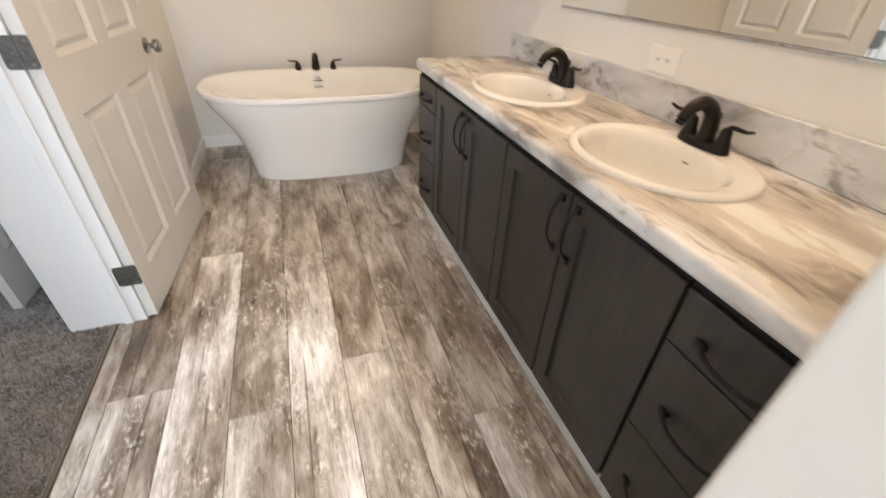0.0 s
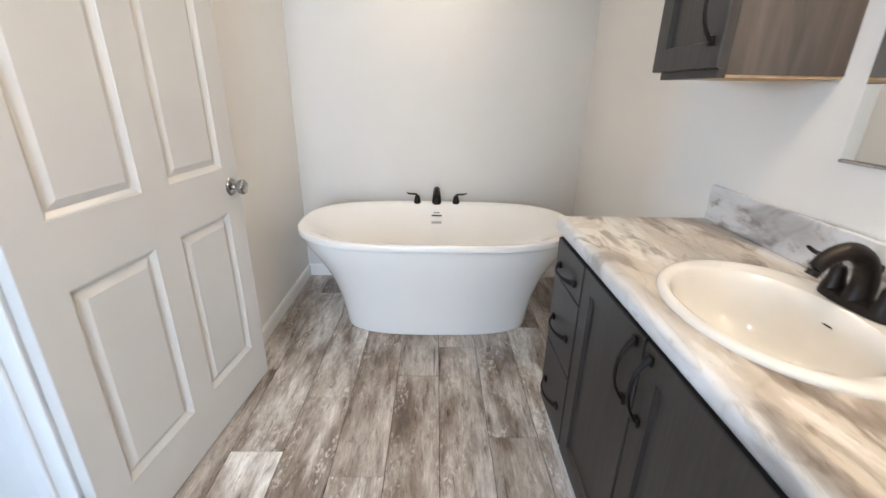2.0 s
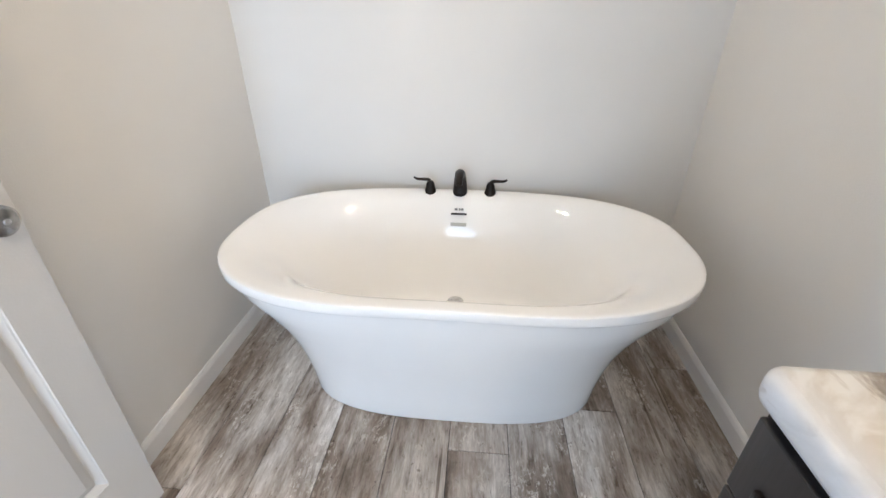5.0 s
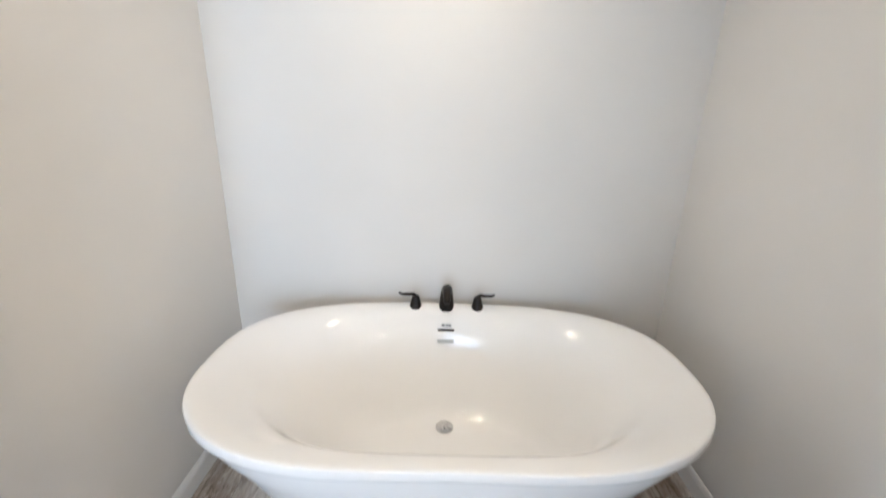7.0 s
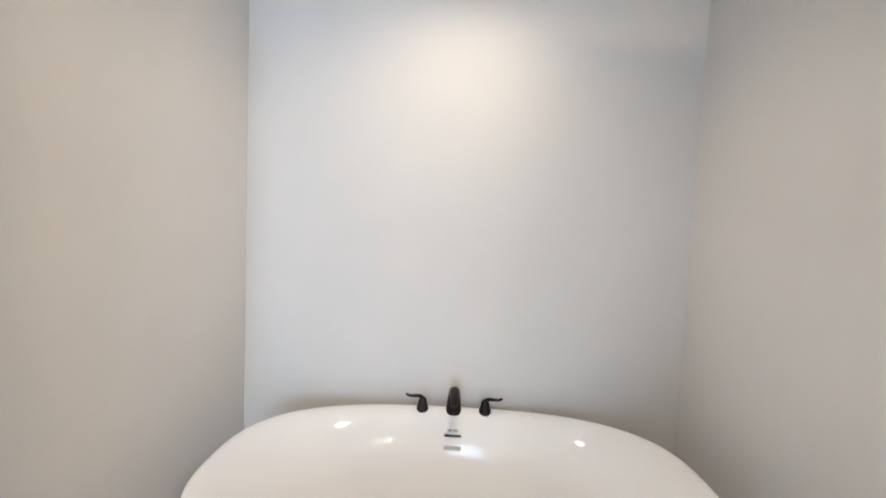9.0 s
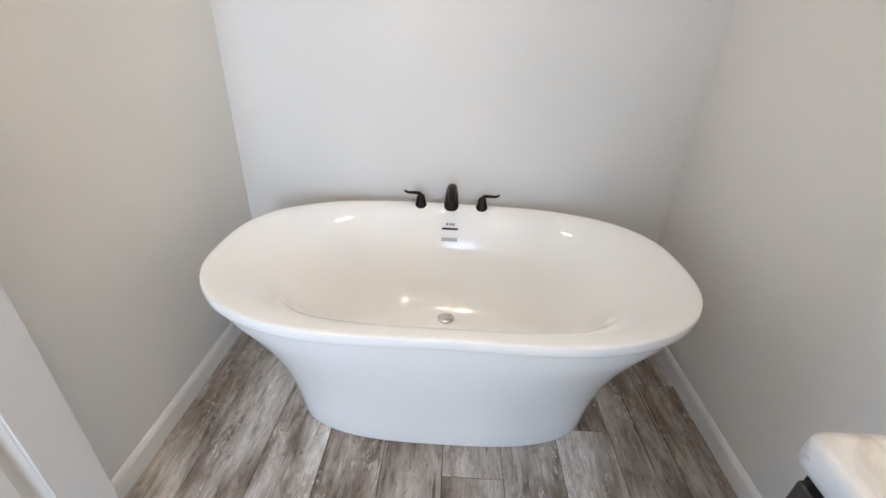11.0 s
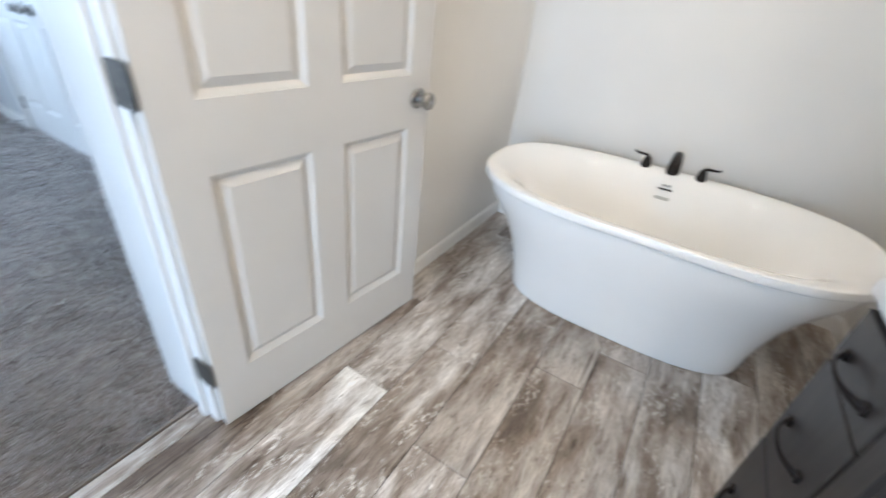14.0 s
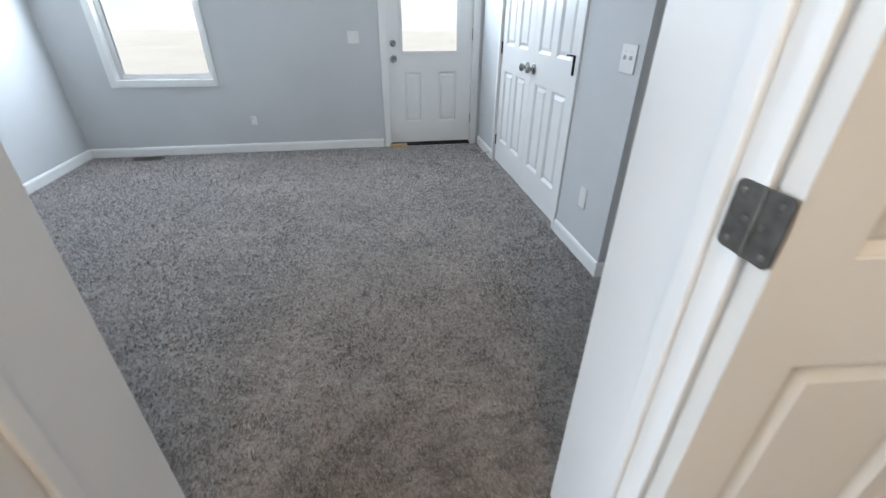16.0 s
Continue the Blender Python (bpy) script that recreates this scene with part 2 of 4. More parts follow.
def pile_sweep(t):
    """Broad brushed patches and short combed strokes of the pile."""
    n2 = noise_of(t, coords(t, (1, 1, 1)), 3.0, 6, 0.62, 0.8)
    sweep = ramp(t, n2, [(0.34, (0.66, 0.64, 0.63)), (0.46, (0.92, 0.91, 0.90)), (0.56, (1.12, 1.12, 1.12)), (0.68, (1.42, 1.43, 1.44))])
    rub = noise_of(t, coords(t, (30, 12, 1)), 1.0, 5, 0.65, 0.8)
    return mixed(t, sweep, ramp(t, rub, [(0.36, (0.66, 0.65, 0.64)), (0.50, (1.0, 1.0, 1.0)), (0.66, (1.34, 1.34, 1.34))]), 1.0, "MULTIPLY")


def carpet_pile():
    m, t, p = nodes_of("taupe_carpet_pile")
    v = coords(t, (1, 1, 1))
    n1 = noise_of(t, v, 130, 3, 0.7)
    fleck = ramp(t, n1, [(0.34, (0.113, 0.092, 0.081)), (0.5, (0.176, 0.146, 0.131)), (0.68, (0.255, 0.219, 0.202))])
    t.links.new(mixed(t, fleck, pile_sweep(t), 1.0, "MULTIPLY"), p.inputs["Base Color"])
    p.inputs["Roughness"].default_value = 0.75
    p.inputs["Specular IOR Level"].default_value = 0.35
    p.inputs["Sheen Weight"].default_value = 1.0
    p.inputs["Sheen Roughness"].default_value = 0.45
    bump(t, p, n1, 0.9, 0.010)
    return m


CARPET = carpet_pile()


def tuft_fibre():
    m, t, p = nodes_of("carpet_tuft_fibre")
    geo = t.nodes.new("ShaderNodeNewGeometry")
    tone = ramp(t, geo.outputs["Random Per Island"], [(0.0, (0.118, 0.096, 0.084)), (0.5, (0.176, 0.146, 0.131)), (1.0, (0.245, 0.209, 0.192))])
    t.links.new(mixed(t, tone, pile_sweep(t), 1.0, "MULTIPLY"), p.inputs["Base Color"])
    p.inputs["Roughness"].default_value = 0.9
    p.inputs["Specular IOR Level"].default_value = 0.1
    p.inputs["Sheen Weight"].default_value = 1.0
    p.inputs["Sheen Roughness"].default_value = 0.45
    return m


TUFT = tuft_fibre()


def mirror_glass():
    m, t, p = nodes_of("silvered_mirror")
    p.inputs["Base Color"].default_value = (0.86, 0.87, 0.85, 1)
    p.inputs["Metallic"].default_value = 1
    p.inputs["Roughness"].default_value = 0.015
    return m


MIRROR = mirror_glass()


def clear_glass():
    m, t, p = nodes_of("clear_glass")
    p.inputs["Base Color"].default_value = (0.97, 0.98, 0.98, 1)
    p.inputs["Roughness"].default_value = 0.0
    p.inputs["Transmission Weight"].default_value = 1
    p.inputs["IOR"].default_value = 1.45
    return m


GLASS = clear_glass()


def lit(name, c, strength):
    m, t, p = nodes_of(name)
    p.inputs["Base Color"].default_value = (0.9, 0.88, 0.84, 1)
    p.inputs["Emission Color"].default_value = (*c, 1)
    p.inputs["Emission Strength"].default_value = strength
    return m


BULB = lit("lit_bulb_glass", (1, 0.86, 0.68), 6)


def field():
    m, t, p = nodes_of("dry_pale_field")
    v = coords(t, (1, 1, 1))
    t.links.new(ramp(t, noise_of(t, v, 0.35, 6), [(0.3, (0.72, 0.715, 0.65)), (0.7, (0.80, 0.795, 0.74))]), p.inputs["Base Color"])
    p.inputs["Roughness"].default_value = 1
    bump(t, p, noise_of(t, v, 6, 4), 0.5, 0.05)
    return m


FIELD = field()
WOODS = painted("hazy_woods", (0.50, 0.55, 0.61), 0.12, 1, 2, 0.2, 0.1, 0.05)

# ---- mesh helpers ----


def link_mesh(name, bm, mat, smooth=False, edge=35):
    bmesh.ops.recalc_face_normals(bm, faces=bm.faces)
    me = bpy.data.meshes.new(name)
    bm.to_mesh(me)
    bm.free()
    if mat:
        me.materials.append(mat)
    if smooth:
        me.shade_smooth()
        me.set_sharp_from_angle(angle=radians(edge))
    return new(name, me)


def part(name, bm, mat, parent, label="", smooth=False):
    ob = link_mesh(name, bm, mat, smooth)
    ob.parent = parent
    if label:
        tagged(ob, label)
    return ob


def thing(name, label, category, at=(0, 0, 0), turn=0.0, group="", kind=""):
    ob = new(name)
    ob.empty_display_size = 0.1
    ob.matrix_basis = pose(*at, 0, 0, turn)
    return tagged(ob, label, category, group, kind)


def structure(name, bm, mat, label, category, smooth=False):
    return tagged(link_mesh(name, bm, mat, smooth), label, category, kind="structure")


def box(bm, x0, x1, y0, y1, z0, z1, r=0.0, seg=2):
    made = bmesh.ops.create_cube(bm, size=1)["verts"]
    bmesh.ops.scale(bm, vec=(x1 - x0, y1 - y0, z1 - z0), verts=made)
    bmesh.ops.translate(bm, vec=((x0 + x1) / 2, (y0 + y1) / 2, (z0 + z1) / 2), verts=made)
    if r:
        edges = list({e for v in made for e in v.link_edges})
        bmesh.ops.bevel(bm, geom=edges, offset=r, segments=seg, profile=0.5, affect="EDGES")
    return bm


def boxed(x0, x1, y0, y1, z0, z1, r=0.0, seg=2):
    return box(bmesh.new(), x0, x1, y0, y1, z0, z1, r, seg)


def loft(bm, rings, cap_start=True, cap_end=True):
    """Faces between closed rings of equally many points."""
    rows = [[bm.verts.new(p) for p in ring] for ring in rings]
    n = len(rows[0])
    for a, b in zip(rows, rows[1:]):
        for i in range(n):
            j = (i + 1) % n
            bm.faces.new((a[i], a[j], b[j], b[i]))
    if cap_start:
        bm.faces.new(rows[0])
    if cap_end:
        bm.faces.new(rows[-1])
    return bm


def oval(cx, cy, z, hx, hy, power=2.0, n=64):
    pts = []
    for i in range(n):
        a = 2 * math.pi * i / n
        c, s = math.cos(a), math.sin(a)
        pts.append((cx + hx * math.copysign(abs(c) ** (2 / power), c), cy + hy * math.copysign(abs(s) ** (2 / power), s), z))
    return pts


def lathe(bm, profile, m=None, n=24):
    """Turn (radius, height) pairs about the local z axis."""
    m = m or Matrix.Identity(4)
    rings = [[m @ Vector((r * math.cos(2 * math.pi * i / n), r * math.sin(2 * math.pi * i / n), z)) for i in range(n)] for r, z in profile]
    return loft(bm, rings)


def tube(bm, line, radii, n=12, squash=1.0):
    """A tapered tube along a line of points."""
    line = [Vector(p) for p in line]
    rings = []
    side = None
    for i, p in enumerate(line):
        d = (line[min(i + 1, len(line) - 1)] - line[max(i - 1, 0)]).normalized()
        if side is None:
            side = d.cross(Vector((0, 0, 1)))
            if side.length < 0.1:
                side = d.cross(Vector((0, 1, 0)))
        side = (side - d * side.dot(d)).normalized()
        up = d.cross(side).normalized()
        r = radii[i] if isinstance(radii, (list, tuple)) else radii
        rings.append([p + side * (r * math.cos(2 * math.pi * k / n)) + up * (r * squash * math.sin(2 * math.pi * k / n)) for k in range(n)])
    return loft(bm, rings)


def curve_points(ctrl, n=14):
    """A smooth line through control points (Catmull-Rom)."""
    p = [Vector(c) for c in ctrl]
    p = [2 * p[0] - p[1]] + p + [2 * p[-1] - p[-2]]
    out = []
    for i in range(1, len(p) - 2):
        for k in range(n):
            u = k / n
            out.append(0.5 * (2 * p[i] + (p[i + 1] - p[i - 1]) * u + (2 * p[i - 1] - 5 * p[i] + 4 * p[i + 1] - p[i + 2]) * u * u + (3 * p[i] - p[i - 1] - 3 * p[i + 1] + p[i + 2]) * u ** 3))
    out.append(p[-2])
    return out


def panelled(w, h, th, panels, depth=0.010, bevel=0.020, both=True):
    """A slab in the local y (width) and z plane, face at x = 0, body towards -x, with sunk moulded panels (y0, y1, z0, z1)."""
    bm = bmesh.new()
    ys = sorted({0.0, w, *(v for p in panels for v in p[:2])})
    zs = sorted({0.0, h, *(v for p in panels for v in p[2:])})

    def quad(a):
        bm.faces.new([bm.verts.new(q) for q in a])

    for side in ((0.0, -1.0), (-th, 1.0)) if both else ((0.0, -1.0),):
        x0, sgn = side
        for ya, yb in zip(ys, ys[1:]):
            for za, zb in zip(zs, zs[1:]):
                hit = next((p for p in panels if p[0] - 1e-6 <= ya and yb <= p[1] + 1e-6 and p[2] - 1e-6 <= za and zb <= p[3] + 1e-6), None)
                if not hit:
                    quad([(x0, ya, za), (x0, yb, za), (x0, yb, zb), (x0, ya, zb)])
        for ya, yb, za, zb in panels:
            # a small quirk, a bevel down to a narrow groove, and a slope up to the raised field
            steps = [(0, 0), (bevel * 0.08, depth * 0.18), (bevel * 0.22, depth * 0.30), (bevel * 0.70, depth), (bevel * 0.80, depth), (bevel * 1.65, depth * 0.28), (bevel * 1.72, depth * 0.22)]
            rects = [[(x0 + sgn * d, ya + i, za + i), (x0 + sgn * d, yb - i, za + i), (x0 + sgn * d, yb - i, zb - i), (x0 + sgn * d, ya + i, zb - i)] for i, d in steps]
            for a, b in zip(rects, rects[1:]):
                for k in range(4):
                    j = (k + 1) % 4
                    quad([a[k], a[j], b[j], b[k]])
            quad(rects[-1])
    if not both:
        quad([(-th, 0, 0), (-th, w, 0), (-th, w, h), (-th, 0, h)])
    for a, b in (((0, 0), (w, 0)), ((w, 0), (w, h)), ((w, h), (0, h)), ((0, h), (0, 0))):
        quad([(0, *a), (0, *b), (-th, *b), (-th, *a)])
    bmesh.ops.remove_doubles(bm, verts=bm.verts, dist=0.0002)
    return bm


def sunk_panel(w, h, th, frame_w, depth=0.011):
    """A shaker front: flat frame with a sunk flat panel and a small inner chamfer; face at x = 0 looking to +x... body behind."""
    bm = bmesh.new()

    def quad(a):
        bm.faces.new([bm.verts.new(q) for q in a])

    outer = [(0, 0, 0), (0, w, 0), (0, w, h), (0, 0, h)]
    f = frame_w
    inner = [(0, f, f), (0, w - f, f), (0, w - f, h - f), (0, f, h - f)]
    g = f + 0.003
    low = [(-depth, g, g), (-depth, w - g, g), (-depth, w - g, h - g), (-depth, g, h - g)]
    r = 0.0025
    edge = [(-r, -r, -r), (-r, w + r, -r), (-r, w + r, h + r), (-r, -r, h + r)]
    back = [(-th, -r, -r), (-th, w + r, -r), (-th, w + r, h + r), (-th, -r, h + r)]
    for a, b in ((outer, inner), (inner, low), (outer, edge), (edge, back)):
        for k in range(4):
            j = (k + 1) % 4
            quad([a[k], a[j], b[j], b[k]])
    quad(low)
    quad(back)
    bmesh.ops.remove_doubles(bm, verts=bm.verts, dist=0.0001)
    return bm


# ---- large structure ----
W, L = 1.87, 4.88            # bathroom width and the tub wall
JX = -0.262                  # bedroom face of the thick shared wall
D0, D1, DH = 1.945, 2.865, 2.05   # bathroom door opening
SOUTH = -1.6
BX, BY, CY = -3.93, -0.13, 3.56  # bedroom far wall, side wall, closet wall
T = 0.12

structure("subfloor", boxed(-0.12, W + T, SOUTH - T, L + T, -0.12, -0.006), DARKGAP, "dark subfloor under the plank floor", "floor")
structure("carpet_floor", boxed(BX - T, -0.120, BY - T, 5.3, -0.12, 0.0), CARPET, "taupe grey cut-pile bedroom carpet", "carpet")
structure("threshold_strip", boxed(-0.122, -0.108, D0 - 0.02, D1 + 0.02, -0.01, 0.005, 0.003), stained_wood("worn_strip", (0.10, 0.080, 0.062), (0.16, 0.130, 0.105), (0.24, 0.205, 0.175), (30, 3, 30)), "thin worn edging strip between plank floor and carpet", "threshold")

bm = bmesh.new()
box(bm, JX, 0, SOUTH - T, D0 - 0.02, 0, CEIL)
box(bm, JX, 0, D1 + 0.02, L + T, 0, CEIL)
box(bm, JX, 0, D0 - 0.02, D1 + 0.02, DH + 0.02, CEIL)
structure("wall_west", bm, WALL, "pale greige painted wall with the door opening", "wall")
structure("wall_north", boxed(0, W, L, L + T, 0, CEIL), WALL, "pale greige painted wall behind the bathtub", "wall")
structure("wall_east", boxed(W, W + T, SOUTH - T, L + T, 0, CEIL), WALL, "pale greige painted wall behind the vanity", "wall")
# wide opening added in the unseen south wall to admit the daylight fill
SW = (0.06, 1.80, 0.08, 2.28)
bm = bmesh.new()
box(bm, 0, SW[0], SOUTH - T, SOUTH, 0, CEIL)
box(bm, SW[1], W, SOUTH - T, SOUTH, 0, CEIL)
box(bm, SW[0], SW[1], SOUTH - T, SOUTH, 0, SW[2])
box(bm, SW[0], SW[1], SOUTH - T, SOUTH, SW[3], CEIL)
structure("wall_south", bm, WALL, "unseen pale painted wall with a wide opening added for daylight", "wall")
PX, PY0, PY1 = 1.05, 1.268, 1.388
structure("wall_partition", boxed(PX, W, PY0, PY1, 0, CEIL, 0.006), WALL, "white painted partition end beside the vanity", "wall")
structure("ceiling_bathroom", boxed(0, W, SOUTH, L, CEIL, CEIL + 0.1), CEILING, "white textured bathroom ceiling", "ceiling")

# bedroom shell with window and door openings
WY0, WY1, WZ0, WZ1 = 0.305, 1.095, 0.665, 1.95
EY0, EY1, EH = 2.632, 3.483, 2.05
bm = bmesh.new()
box(bm, BX - T, BX, BY - T, WY0, 0, CEIL)
box(bm, BX - T, BX, WY1, EY0, 0, CEIL)
box(bm, BX - T, BX, EY1, CY + T, 0, CEIL)
box(bm, BX - T, BX, WY0, WY1, 0, WZ0)
box(bm, BX - T, BX, WY0, WY1, WZ1, CEIL)
box(bm, BX - T, BX, EY0, EY1, EH, CEIL)
structure("wall_bedroom_west", bm, BEDWALL, "pale grey bedroom wall with a window and an outer door", "wall")
structure("wall_bedroom_south", boxed(BX, JX, BY - T, BY, 0, CEIL), BEDWALL, "pale grey bedroom side wall", "wall")
CX0, CX1, CH = -3.335, -1.915, 2.04   # closet opening
NX = -1.335                            # corner of the closet wall
bm = bmesh.new()
box(bm, BX, CX0, CY, CY + T, 0, CEIL)
box(bm, CX1, NX, CY, CY + T, 0, CEIL)
box(bm, CX0, CX1, CY, CY + T, CH, CEIL)
box(bm, NX - T, NX, CY + T, 5.2, 0, CEIL)
box(bm, NX - T, JX, 5.2, 5.3, 0, CEIL)
box(bm, BX, NX - T, CY + 0.75, CY + 0.85, 0, CEIL)
HY, HX0, HX1 = 3.885, -1.19, -0.455   # hall doorway past the closet corner
box(bm, NX, HX0, HY, HY + T, 0, CEIL)
box(bm, HX1, JX, HY, HY + T, 0, CEIL)
box(bm, HX0, HX1, HY, HY + T, DH + 0.02, CEIL)
structure("wall_closet", bm, BEDWALL, "pale grey closet wall with an outside corner", "wall")
structure("ceiling_bedroom", boxed(BX, JX, BY, 5.2, CEIL, CEIL + 0.1), CEILING, "white textured bedroom ceiling", "ceiling")

# outside
structure("ground", boxed(-900, BX - T - 0.02, -900, 900, -0.95, -0.75), FIELD, "pale dry field reaching the horizon", "ground")
bm = bmesh.new()
prev = None
for i in range(121):
    y = -420 + 7 * i
    h = 7 + 5 * noise.noise((i * 0.16, 0, 3)) + 2.5 * noise.noise((i * 0.9, 4, 0))
    a, b = bm.verts.new((-48, y, -0.8)), bm.verts.new((-49, y, h * 0.4))
    c = bm.verts.new((-56, y, -0.8))
    if prev:
        bm.faces.new((prev[0], a, b, prev[1]))
        bm.faces.new((prev[1], b, c, prev[2]))
    prev = (a, b, c)
tagged(link_mesh("far_woods", bm, WOODS), "hazy far line of woods beyond the field", "woods", kind="stuff")

# ---- trim ----


def skirting(name, a, b, inward, label, h=0.082):
    """A skirting board from a to b on a wall; inward: the side it stands out to."""
    a, b, n = Vector((*a, 0)), Vector((*b, 0)), Vector((*inward, 0))
    prof = [(0, 0), (0.013, 0), (0.013, h - 0.018), (0.009, h - 0.006), (0.004, h), (0, h)]
    bm = bmesh.new()
    loft(bm, [[p + n * u + Vector((0, 0, z)) for u, z in prof] for p in (a, b)])
    return structure(name, bm, TRIM, label, "baseboard")


skirting("baseboard", (0, D1 + 0.075), (0, L - 0.013), (1, 0), "white painted baseboard along the bathroom wall")
skirting("baseboard", (0, L), (W, L), (0, -1), "white painted baseboard behind the bathtub")
skirting("baseboard", (W, 3.50), (W, L - 0.013), (-1, 0), "white painted baseboard beside the bathtub")
skirting("baseboard", (0, SOUTH), (0, D0 - 0.075), (1, 0), "white painted baseboard along the bathroom wall")
skirting("baseboard", (BX, BY), (BX, EY0 - 0.06), (1, 0), "white painted baseboard along the bedroom wall")
skirting("baseboard", (BX + 0.013, BY), (JX, BY), (0, 1), "white painted baseboard along the bedroom wall")
skirting("baseboard", (CX1 + 0.04, CY), (NX, CY), (0, -1), "white painted baseboard below the light switch")
skirting("baseboard", (NX, CY - 0.013), (NX, HY), (1, 0), "white painted baseboard round the wall corner")
skirting("baseboard", (BX + 0.013, CY), (CX0 - 0.04, CY), (0, -1), "short white baseboard beside the closet")
skirting("baseboard", (JX, BY + 0.013), (JX, D0 - 0.075), (-1, 0), "white painted baseboard on the shared wall")
skirting("baseboard", (NX + 0.013, HY), (HX0 - 0.02, HY), (0, -1), "short white baseboard beside the hall doorway")
skirting("baseboard", (JX, D1 + 0.075), (JX, HY), (-1, 0), "white painted baseboard on the shared wall")

# bathroom door lining: two jambs and a head, stop beads, casings
frame_1 = thing("door_frame", "white painted deep door lining with stop beads", "door frame", kind="structure")
part("jamb", boxed(JX - 0.004, -0.002, D1, D1 + 0.02, 0, DH, 0.002), JAMBPAINT, frame_1)
part("jamb", boxed(JX - 0.004, 0.004, D0 - 0.02, D0, 0, DH, 0.002), JAMBPAINT, frame_1)
part("head", boxed(JX - 0.004, 0.004, D0 - 0.02, D1 + 0.02, DH, DH + 0.02, 0.002), JAMBPAINT, frame_1)
part("stop_bead", boxed(-0.082, -0.046, D1 - 0.012, D1, 0, DH, 0.004), JAMBPAINT, frame_1)
part("stop_bead", boxed(-0.082, -0.046, D0, D0 + 0.012, 0, DH, 0.004), JAMBPAINT, frame_1)
part("stop_bead", boxed(-0.082, -0.046, D0, D1, DH - 0.012, DH, 0.004), JAMBPAINT, frame_1)
for y in (D1 - 0.0012, D0 + 0.0012):
    part("caulk_line", boxed(-0.0865, -0.0825, y - 0.0012, y + 0.0012, 0, DH), CAULK, frame_1, "thin yellowed caulk line along the stop bead")


def casing(y0, y1, x, out, top):
    """A door casing board with a stepped moulded face."""
    bm = bmesh.new()
    s = 1 if out > 0 else -1
    lo, hi = min(y0, y1), max(y0, y1)
    box(bm, min(x, x + s * 0.011), max(x, x + s * 0.011), lo, hi, 0, top, 0.003)
    box(bm, min(x, x + s * 0.016), max(x, x + s * 0.016), lo + 0.012, hi - 0.02, 0, top - 0.003, 0.004)
    return bm


part("casing", boxed(0.0, 0.003, D1 + 0.020, D1 + 0.066, 0, DH + 0.07, 0.001), TRIM, frame_1)
part("casing", casing(D0 - 0.066, D0 - 0.008, 0.0, 1, DH + 0.07), TRIM, frame_1)
part("casing", casing(D1 + 0.008, D1 + 0.066, JX, -1, DH + 0.07), TRIM, frame_1)
part("casing", casing(D0 - 0.066, D0 - 0.008, JX, -1, DH + 0.07), TRIM, frame_1)
plate = part("strike_plate", boxed(-0.041, -0.005, D0 - 0.001, D0 + 0.0015, 0.914, 0.972, 0.001), HINGE, frame_1, "worn metal strike plate with a raw wood hole")
part("latch_hole", boxed(-0.031, -0.014, D0 + 0.0005, D0 + 0.002, 0.928, 0.958), RAWWOOD, plate)

# ---- bathroom things ----


def six_panel(w, h, low, mid, stile=0.11, mull=0.085, scale=1.0):
    """Panel rectangles of a six-panel door: low pair, tall middle pair, small top pair."""
    pw = (w - 2 * stile - mull) / 2
    rows = [low, mid, (mid[1] + 0.10, h - 0.115)]
    return [(y0, y0 + pw, z0, z1) for z0, z1 in rows for y0 in (stile, stile + pw + mull)]


def knob_profile(bm, m, r=0.029, reach=0.062):
    lathe(bm, [(0.0005, 0), (0.033, 0), (0.034, 0.004), (0.030, 0.009), (0.013, 0.012), (0.011, 0.026), (0.014, 0.031), (r * 0.86, 0.036), (r, 0.046), (r * 0.97, 0.054), (r * 0.78, 0.060), (r * 0.45, reach), (0.0005, reach + 0.001)], m)
    return bm


DOORANGLE = -5.3   # swung almost flat against the wall
door_1 = thing("door", "cream white six-panel interior door standing wide open", "door", (0.039, D1 + 0.006, 0.012), DOORANGLE)
LEAF_W, LEAF_H = 0.878, 2.02
panels = six_panel(LEAF_W, LEAF_H, (0.195, 0.806), (0.976, 1.60), 0.099, 0.112)
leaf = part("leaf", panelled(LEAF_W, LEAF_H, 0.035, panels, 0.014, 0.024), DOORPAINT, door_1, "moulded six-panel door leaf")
FACE = pose(0, LEAF_W - 0.060, 0.900, 0, 90, 0)
knob = part("door_knob", knob_profile(bmesh.new(), FACE), NICKEL, door_1, "satin nickel round door knob", smooth=True)
bm = bmesh.new()
knob_profile(bm, pose(-0.035, LEAF_W - 0.060, 0.900, 0, -90, 0))
part("door_knob", bm, NICKEL, door_1, "satin nickel round door knob", smooth=True)
part("lock_button", lathe(bmesh.new(), [(0.0004, 0), (0.006, 0), (0.005, 0.004), (0.0004, 0.0045)], FACE @ pose(0, 0, 0.062), 12), SCREW, knob)
part("latch_plate", boxed(-0.030, -0.005, LEAF_W, LEAF_W + 0.0015, 0.88, 0.936, 0.0005), HINGE, door_1)


